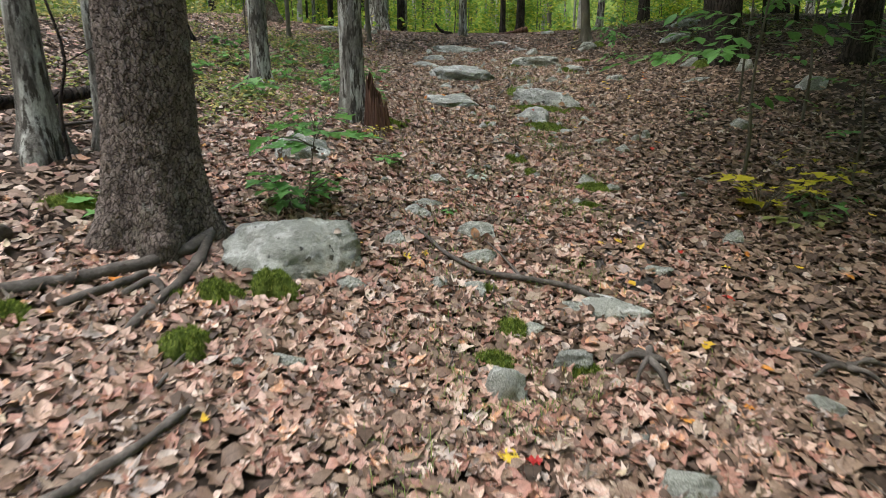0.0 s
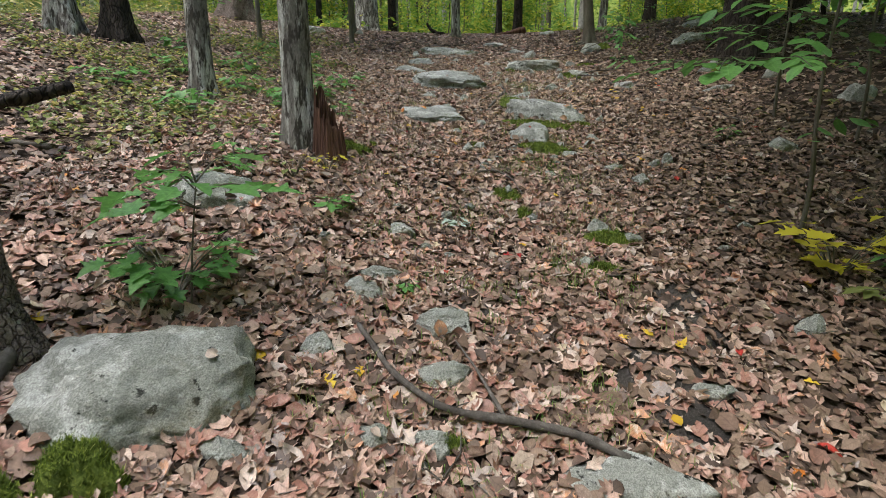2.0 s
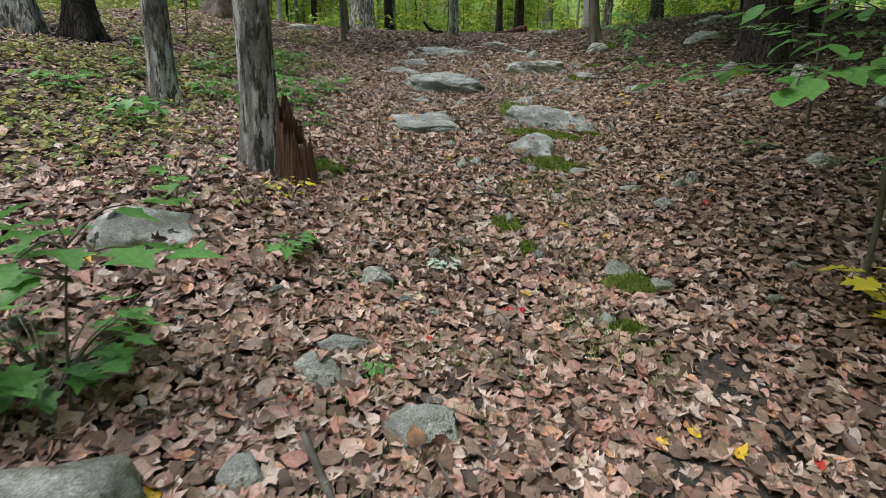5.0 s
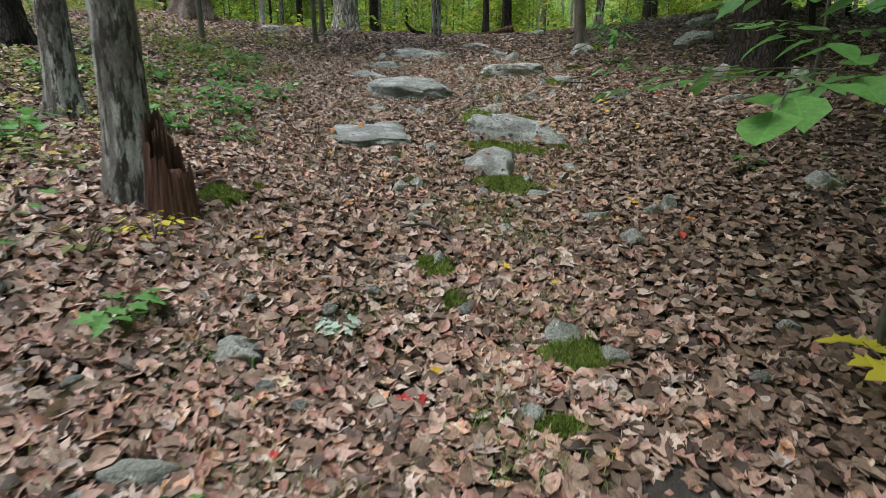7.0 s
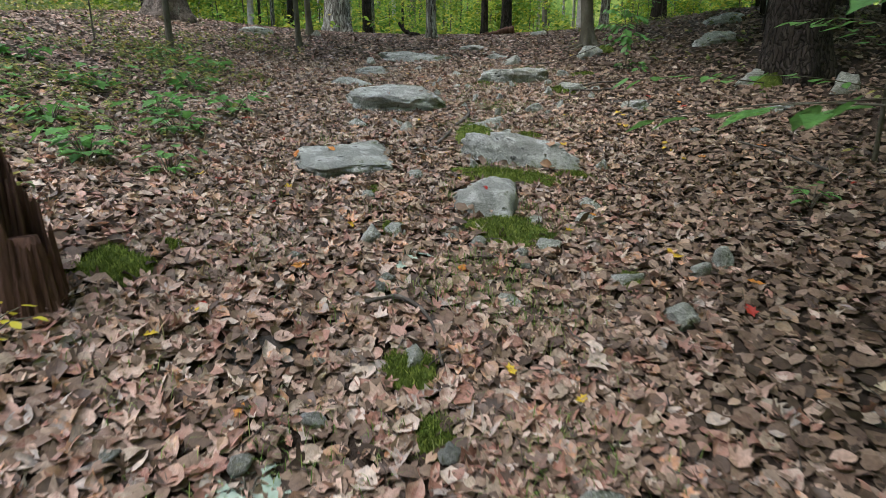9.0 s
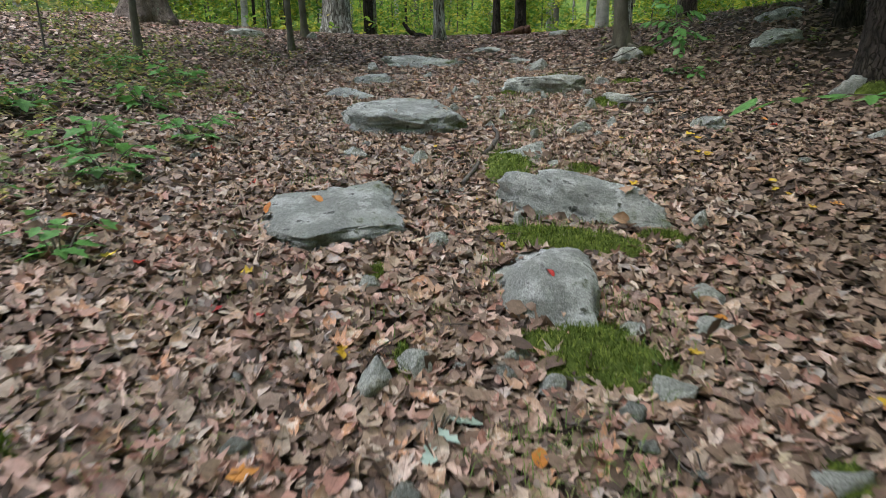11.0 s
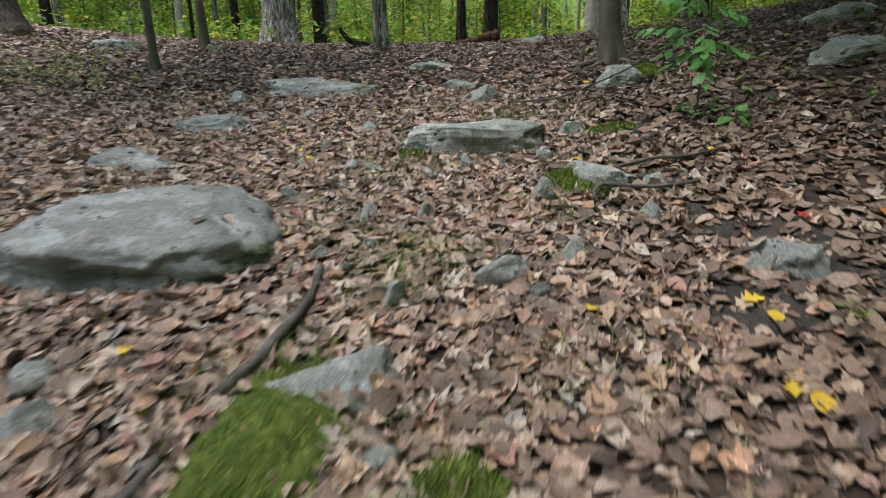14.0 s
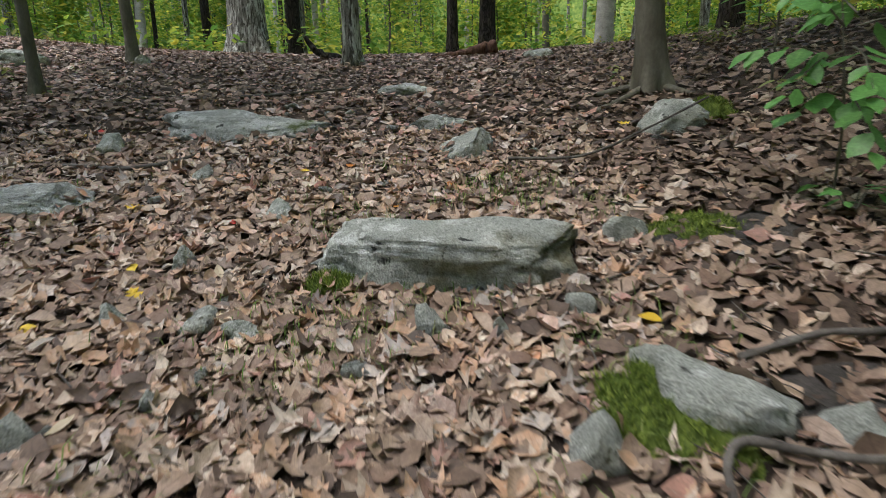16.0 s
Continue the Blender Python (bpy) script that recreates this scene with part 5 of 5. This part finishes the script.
def litter(name, x0, x1, y0, y1, per_m2, kinds, mat, size, curl, seed, label, hole=None, lift=0.02, share=None):
    rng = np.random.default_rng(seed)
    n = int((x1 - x0) * (y1 - y0) * per_m2)
    x, y = rng.uniform(x0, x1, n), rng.uniform(y0, y1, n)
    keep = rng.uniform(0, 1, n) < 0.72 + 0.28 * patchy(x, y, 1.3, 2.0)
    keep &= ~(on_moss(x, y) & (rng.uniform(0, 1, n) > 0.24)) & ~(bare(x, y) & (rng.uniform(0, 1, n) > 0.5))
    if share is not None:
        keep &= rng.uniform(0, 1, n) < share(y)
    # Fewer pale leaves eastward: browner litter there, and some shade put into its colour.
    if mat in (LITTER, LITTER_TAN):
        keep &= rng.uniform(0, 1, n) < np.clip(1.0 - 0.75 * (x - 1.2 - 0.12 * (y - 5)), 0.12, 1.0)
    def inside(b):
        return np.clip(np.minimum(np.minimum(x - b[0], b[1] - x), np.minimum(y - b[2], b[3] - y)) / 1.2 + 0.6 * (patchy(x, y, 1.1, 5.0) - 0.5), 0, 1)
    keep &= rng.uniform(0, 1, n) < inside((x0, x1, y0, y1))
    if hole:
        keep &= rng.uniform(0, 1, n) > inside(hole)
    x, y = x[keep], y[keep]
    top, nr = rest_on_stones(x, y)
    keep = rng.uniform(0, 1, len(x)) < np.where(top > 0.006, 0.004 + 0.5 * np.exp(-(top / 0.028) ** 2), 1.0)
    x, y, top, nr = x[keep], y[keep], top[keep], nr[keep]
    n = len(x)
    P = np.stack([x, y, height(x, y) + top + np.where(top > 0.05, 0.008, rng.uniform(0.002, lift, n))], -1)
    nr = nr + rng.normal(0, 0.21, (n, 3)) * np.where(top > 0.05, 0.3, 1.0)[:, None]
    sel = rng.integers(0, len(kinds), n)
    V, F = joined([leaves_at(k, P[sel == i], size * rng.uniform(0.45, 1.55, (sel == i).sum()), nr[sel == i], rng.uniform(0, 6.283, (sel == i).sum()), np.full((sel == i).sum(), curl), rng) for i, k in enumerate(kinds)])
    co = np.concatenate([leaf_coords(k, (sel == i).sum()) for i, k in enumerate(kinds)])
    tagged(part(name, mesh_of(name, V, F, mat, True, co)), label, "leaf litter", kind="stuff")


NEAR = (-2.7, 5.0, 0.5, 13.8)
MID = (-9.0, 10.5, -3.0, 23.0)
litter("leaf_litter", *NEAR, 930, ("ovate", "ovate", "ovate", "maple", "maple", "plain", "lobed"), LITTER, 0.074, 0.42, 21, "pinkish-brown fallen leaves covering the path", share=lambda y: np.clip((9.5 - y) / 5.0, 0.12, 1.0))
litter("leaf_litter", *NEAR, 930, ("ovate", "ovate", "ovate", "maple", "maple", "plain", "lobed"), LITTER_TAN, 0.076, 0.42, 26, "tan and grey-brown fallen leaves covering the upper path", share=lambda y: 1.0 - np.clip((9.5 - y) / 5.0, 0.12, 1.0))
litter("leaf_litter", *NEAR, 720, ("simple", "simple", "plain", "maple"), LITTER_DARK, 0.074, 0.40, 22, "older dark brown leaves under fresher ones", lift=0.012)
litter("leaf_litter", *MID, 240, ("simple", "simple", "simple", "simple", "maple"), LITTER_DARK, 0.080, 0.36, 23, "brown fallen leaves over the wooded slope", NEAR)
litter("leaf_litter", *MID, 110, ("simple",), LITTER, 0.076, 0.36, 24, "tan fallen leaves scattered over the wooded slope", NEAR)
litter("leaf_litter", -32, 32, -12, 48, 22, ("quad",), LITTER_DARK, 0.17, 0.25, 25, "fallen leaves on the floor of the wood", MID)


def low_growth(name, x0, x1, y0, y1, per_m2, mat, size, tall, seed, label, mask):
    """Small seedlings too many to count: a few leaves each on a short stem."""
    rng = np.random.default_rng(seed)
    n = int((x1 - x0) * (y1 - y0) * per_m2)
    x, y = rng.uniform(x0, x1, n), rng.uniform(y0, y1, n)
    keep = (rng.uniform(0, 1, n) < mask(x, y)) & ~on_rock(x, y, 1.0)
    x, y = x[keep], y[keep]
    pieces = []
    for j in range(5):
        a = rng.uniform(0, 6.283, len(x))
        s = size * rng.uniform(0.6, 1.3, len(x))
        r = s * rng.uniform(0.3, 0.9, len(x))
        P = np.stack([x + r * np.cos(a), y + r * np.sin(a), height(x, y) + tall * rng.uniform(0.3, 1.0, len(x))], -1)
        nr = np.stack([0.35 * np.cos(a), 0.35 * np.sin(a), np.ones(len(x))], -1) + rng.normal(0, 0.2, (len(x), 3))
        pieces.append(leaves_at("ovate" if j % 2 else "plain", P, s, nr, a, np.full(len(x), 0.15), rng))
    tagged(part(name, mesh_of(name, *joined(pieces), mat, False)), label, "undergrowth", kind="stuff")


low_growth("undergrowth", -7.5, -0.7, 4.5, 17.0, 105, GREEN_LOW, 0.056, 0.13, 31, "low green and yellow seedlings on the bank",
           lambda x, y: np.clip((-x - 1.0 - 0.12 * np.maximum(y - 9.5, 0)) / 1.2, 0, 1) * np.clip((16.5 - y) / 5, 0, 1) * np.clip(patchy(x, y, 0.9, 1.0) * 1.5 - 0.25, 0, 1))
low_growth("undergrowth", 3.0, 9.5, 3.0, 20.0, 7, GREEN_LOW, 0.07, 0.14, 32, "sparse low seedlings in the shade", lambda x, y: np.clip((x - 2.8) / 2.5, 0, 1) * patchy(x, y, 0.8, 4.0))
low_growth("undergrowth", -26, 26, 21.0, 48.0, 9, CANOPY, 0.20, 0.7, 33, "green undergrowth of the level wood", lambda x, y: np.clip((y - 21) / 3, 0, 1) * (0.4 + 0.6 * patchy(x, y, 0.3, 2.0)))
low_growth("undergrowth", -20, -6.0, 2.0, 22.0, 9, GREEN_LOW, 0.13, 0.35, 34, "green undergrowth on the bank", lambda x, y: patchy(x, y, 0.5, 1.0))


def grass(seed=41):
    rng = np.random.default_rng(seed)
    n = 85000
    x, y = rng.uniform(-0.9, 3.2, n), rng.uniform(1.2, 13.0, n)
    mid = 0.85 + 0.14 * (y - 4.5)
    w = np.exp(-((x - mid) / 0.55) ** 2) * np.clip(patchy(x, y, 2.4, 1.0) * 2 - 0.8, 0, 1) + 0.35 * np.exp(-((x + 0.1) / 0.3) ** 2) * np.clip(patchy(x, y, 3.1, 3.0) * 2 - 1.0, 0, 1)
    keep = (rng.uniform(0, 1, n) < w) & ~on_rock(x, y, 0.95) & ~bare(x, y)
    x, y = x[keep], y[keep]
    n = len(x)
    P = np.stack([x, y, height(x, y)], -1)
    a = rng.uniform(0, 6.283, n)
    L = rng.uniform(0.04, 0.09, n)
    side = np.stack([-np.sin(a), np.cos(a), 0 * a], -1) * 0.0022
    out = np.stack([np.cos(a), np.sin(a), 0 * a], -1)
    mid_p = P + out * (L * 0.3)[:, None] + np.stack([0 * a, 0 * a, L * 0.7], -1)
    tip = P + out * (L * rng.uniform(0.5, 1.1, n))[:, None] + np.stack([0 * a, 0 * a, L * rng.uniform(0.5, 0.95, n)], -1)
    V = np.stack([P - side, P + side, mid_p + side * 0.7, mid_p - side * 0.7, tip], 1).reshape(-1, 3)
    i = (np.arange(n) * 5)[:, None, None]
    F = (np.array([[0, 1, 2], [0, 2, 3], [3, 2, 4]])[None] + i).reshape(-1, 3)
    tagged(part("grass", mesh_of("grass", V, F, GRASS, False)), "thin grass tufts between fallen leaves", "grass", kind="stuff")


grass()


def twig_litter(seed=47):
    """Small dead twigs strewn on the leaves."""
    rng = np.random.default_rng(seed)
    n = 900
    x, y, a, L = rng.uniform(-3.5, 5.0, n), rng.uniform(1.0, 16.0, n), rng.uniform(0, 6.283, n), rng.uniform(0.05, 0.28, n)
    w = rng.uniform(0.0015, 0.004, n)
    rows = []
    for k, bow in ((-0.5, 0.0), (0.0, 0.12), (0.5, 0.0)):
        px, py = x + L * (k * np.cos(a) - bow * np.sin(a)), y + L * (k * np.sin(a) + bow * np.cos(a))
        c = np.stack([px, py, height(px, py) + 0.028], -1)
        for s in range(3):
            t = 2.094 * s
            rows.append(c + np.stack([-np.sin(a) * np.cos(t), np.cos(a) * np.cos(t), np.sin(t) + 0 * a], -1) * w[:, None])
    V = np.stack(rows, 1).reshape(-1, 3)
    f = [[3 * k + s, 3 * k + (s + 1) % 3, 3 * k + 3 + (s + 1) % 3, 3 * k + 3 + s] for k in range(2) for s in range(3)]
    F = (np.array(f)[None] + (np.arange(n) * 9)[:, None, None]).reshape(-1, 4)
    tagged(part("twig_litter", mesh_of("twig_litter", V, F, DEADWOOD)), "small dead twigs strewn over fallen leaves", "twigs", kind="stuff")


twig_litter()


def mud_patches():
    for mx, my, a, c in MUDDY:
        n, m = 6, 28
        V, F = [(0, 0, 0.004)], []
        for i in range(1, n + 1):
            for j in range(m):
                t = 2 * math.pi * j / m
                k = (i / n) * (1 + 0.3 * noise.noise(Vector((math.cos(t) * 1.6 + mx, math.sin(t) * 1.6, my))))
                px, py = a * 1.1 * k * math.cos(t), c * 1.1 * k * math.sin(t)
                V.append((px, py, float(height(mx + px, my + py) - height(mx, my)) + 0.006 * (1 - (i / n) ** 2) - 0.02 * (i / n) ** 4))
        for j in range(m):
            F.append([0, 1 + j, 1 + (j + 1) % m])
        for i in range(n - 1):
            for j in range(m):
                p, q, r, s = 1 + i * m + j, 1 + i * m + (j + 1) % m, 1 + (i + 1) * m + (j + 1) % m, 1 + (i + 1) * m + j
                F += [[p, s, r], [p, r, q]]
        ob = part("mud", mesh_of("mud", V, F, MUD), place=Matrix.Translation(at(mx, my)))
        tagged(ob, "patch of bare dark wet soil", "mud", kind="structure")


mud_patches()


def pebbles():
    """Small loose stones scattered on the path."""
    rng = np.random.default_rng(61)
    kinds = []
    for k in range(6):
        bm = bmesh.new()
        bmesh.ops.create_icosphere(bm, subdivisions=3, radius=0.5)
        for v in bm.verts:
            c = v.co.copy()
            v.co *= 1 + 0.5 * noise.noise(c * 2.2 + Vector((k * 5.1, 0, 0))) + 0.15 * noise.noise(c * 6 + Vector((0, k * 3.3, 0)))
            v.co.z *= 0.55
        me = bpy.data.meshes.new("pebble")
        bm.to_mesh(me)
        bm.free()
        for f in me.polygons:
            f.use_smooth = True
        me.materials.append(STONE_PALE if k % 3 else STONE)
        kinds.append(me)
    for _ in range(120):
        y = rng.uniform(2.0, 15.0)
        x = 0.3 + 0.12 * (y - 4) + rng.normal(0, 0.9)
        if on_rock(np.array([x]), np.array([y]), 1.1)[0]:
            continue
        s = rng.uniform(0.03, 0.10)
        ob = new("pebble", kinds[int(rng.integers(0, 6))])
        ob.matrix_basis = Matrix.Translation(at(x, y, s * 0.12 + 0.008)) @ pose(0, 0, 0, rng.uniform(-15, 15), rng.uniform(-15, 15), rng.uniform(0, 360)) @ Matrix.Diagonal((s, s * rng.uniform(0.6, 1), s, 1))
        tagged(ob, "small loose stone among fallen leaves", "stone", "pebbles on the path")


pebbles()


def bright_leaves():
    """Single coloured leaves that stand out on the ground."""
    rng = np.random.default_rng(51)
    made = {}
    for kind in ("ovate", "maple", "lobed"):
        for mat, word in ((LEAF_YELLOW, "yellow"), (LEAF_ORANGE, "orange"), (LEAF_RED, "red"), (LEAF_PALE, "pale cream"), (LEAF_BROWN, "curled brown")):
            V, F = leaves_at(kind, np.zeros((1, 3)), np.array([0.078]), np.array([[0.0, 0, 1]]), np.zeros(1), np.array([0.22]), rng)
            made[kind, word] = mesh_of("fallen_leaf", V, F, mat, False)
    keys = list(made)
    words = ["yellow"] * 5 + ["orange"] * 4 + ["red"] * 2 + ["pale cream"] * 5
    spots = [(0.16, 1.95, "pale cream"), (0.26, 1.85, "yellow"), (0.36, 1.84, "red"), (0.70, 1.82, "pale cream"), (0.95, 1.80, "yellow"), (1.47, 8.05, "yellow"), (1.05, 7.85, "yellow"), (-0.15, 7.05, "red"), (-0.25, 8.05, "orange"), 
             (1.2, 5.75, "yellow"), (1.45, 5.6, "yellow"), (0.35, 4.7, "red"), (0.75, 4.7, "red"), (1.1, 12.9, "yellow"),
             (0.69, 11.76, "yellow"), (0.56, 11.36, "yellow"), (2.57, 11.32, "yellow"), (2.27, 9.76, "yellow"), (2.87, 9.65, "yellow"), (1.18, 3.84, "yellow"), (1.32, 3.89, "yellow"), (1.46, 3.8, "yellow"), (1.23, 3.29, "yellow"), (2.5, 4.42, "yellow"), (-0.56, 3.4, "yellow"), (-0.12, 3.39, "yellow"), (2.89, 8.55, "yellow"), (2.95, 8.26, "yellow"), (2.26, 6.68, "yellow"), (2.73, 9.32, "yellow"), (2.78, 9.27, "yellow"), (2.93, 8.47, "yellow"), (0.96, 8.45, "yellow"), (1.74, 3.77, "red"), (0.67, 4.69, "red"), (0.26, 4.35, "red"), (1.21, 7.34, "red"), (1.96, 12.56, "orange"), (2.53, 10.46, "pale cream"), (0.95, 10.95, "pale cream"), (2.23, 3.76, "orange")]
    for _ in range(150):
        spots.append((rng.uniform(-2.4, 4.0), rng.uniform(1.2, 14.0), words[int(rng.integers(0, len(words)))]))
    for _ in range(150):
        spots.append((rng.uniform(-1.6, 3.4), rng.uniform(1.2, 12.5), "curled brown"))
    for x, y, word in spots:
        top, nr = rest_on_stones(np.array([x]), np.array([y]))
        if top[0] > 0.03 and (word == "curled brown" or rng.uniform() < 0.6):
            continue
        kind = ("ovate", "maple", "ovate", "lobed")[int(rng.integers(0, 4))]
        ob = new("fallen_leaf", made[kind, word])
        q = Vector((0, 0, 1)).rotation_difference(Vector(nr[0]) + Vector(rng.normal(0, 0.12, 3))).to_matrix().to_4x4()
        up = top[0] + (0.008 if top[0] > 0.03 else 0.026)
        s = rng.uniform(0.7, 1.3)
        ob.matrix_basis = Matrix.Translation(at(x, y, up)) @ q @ pose(0, 0, 0, 0, 0, rng.uniform(0, 360)) @ Matrix.Diagonal((s, s, s, 1))
        tagged(ob, f"{word} fallen leaf lying on brown leaf litter", "leaf", "bright fallen leaves")


bright_leaves()
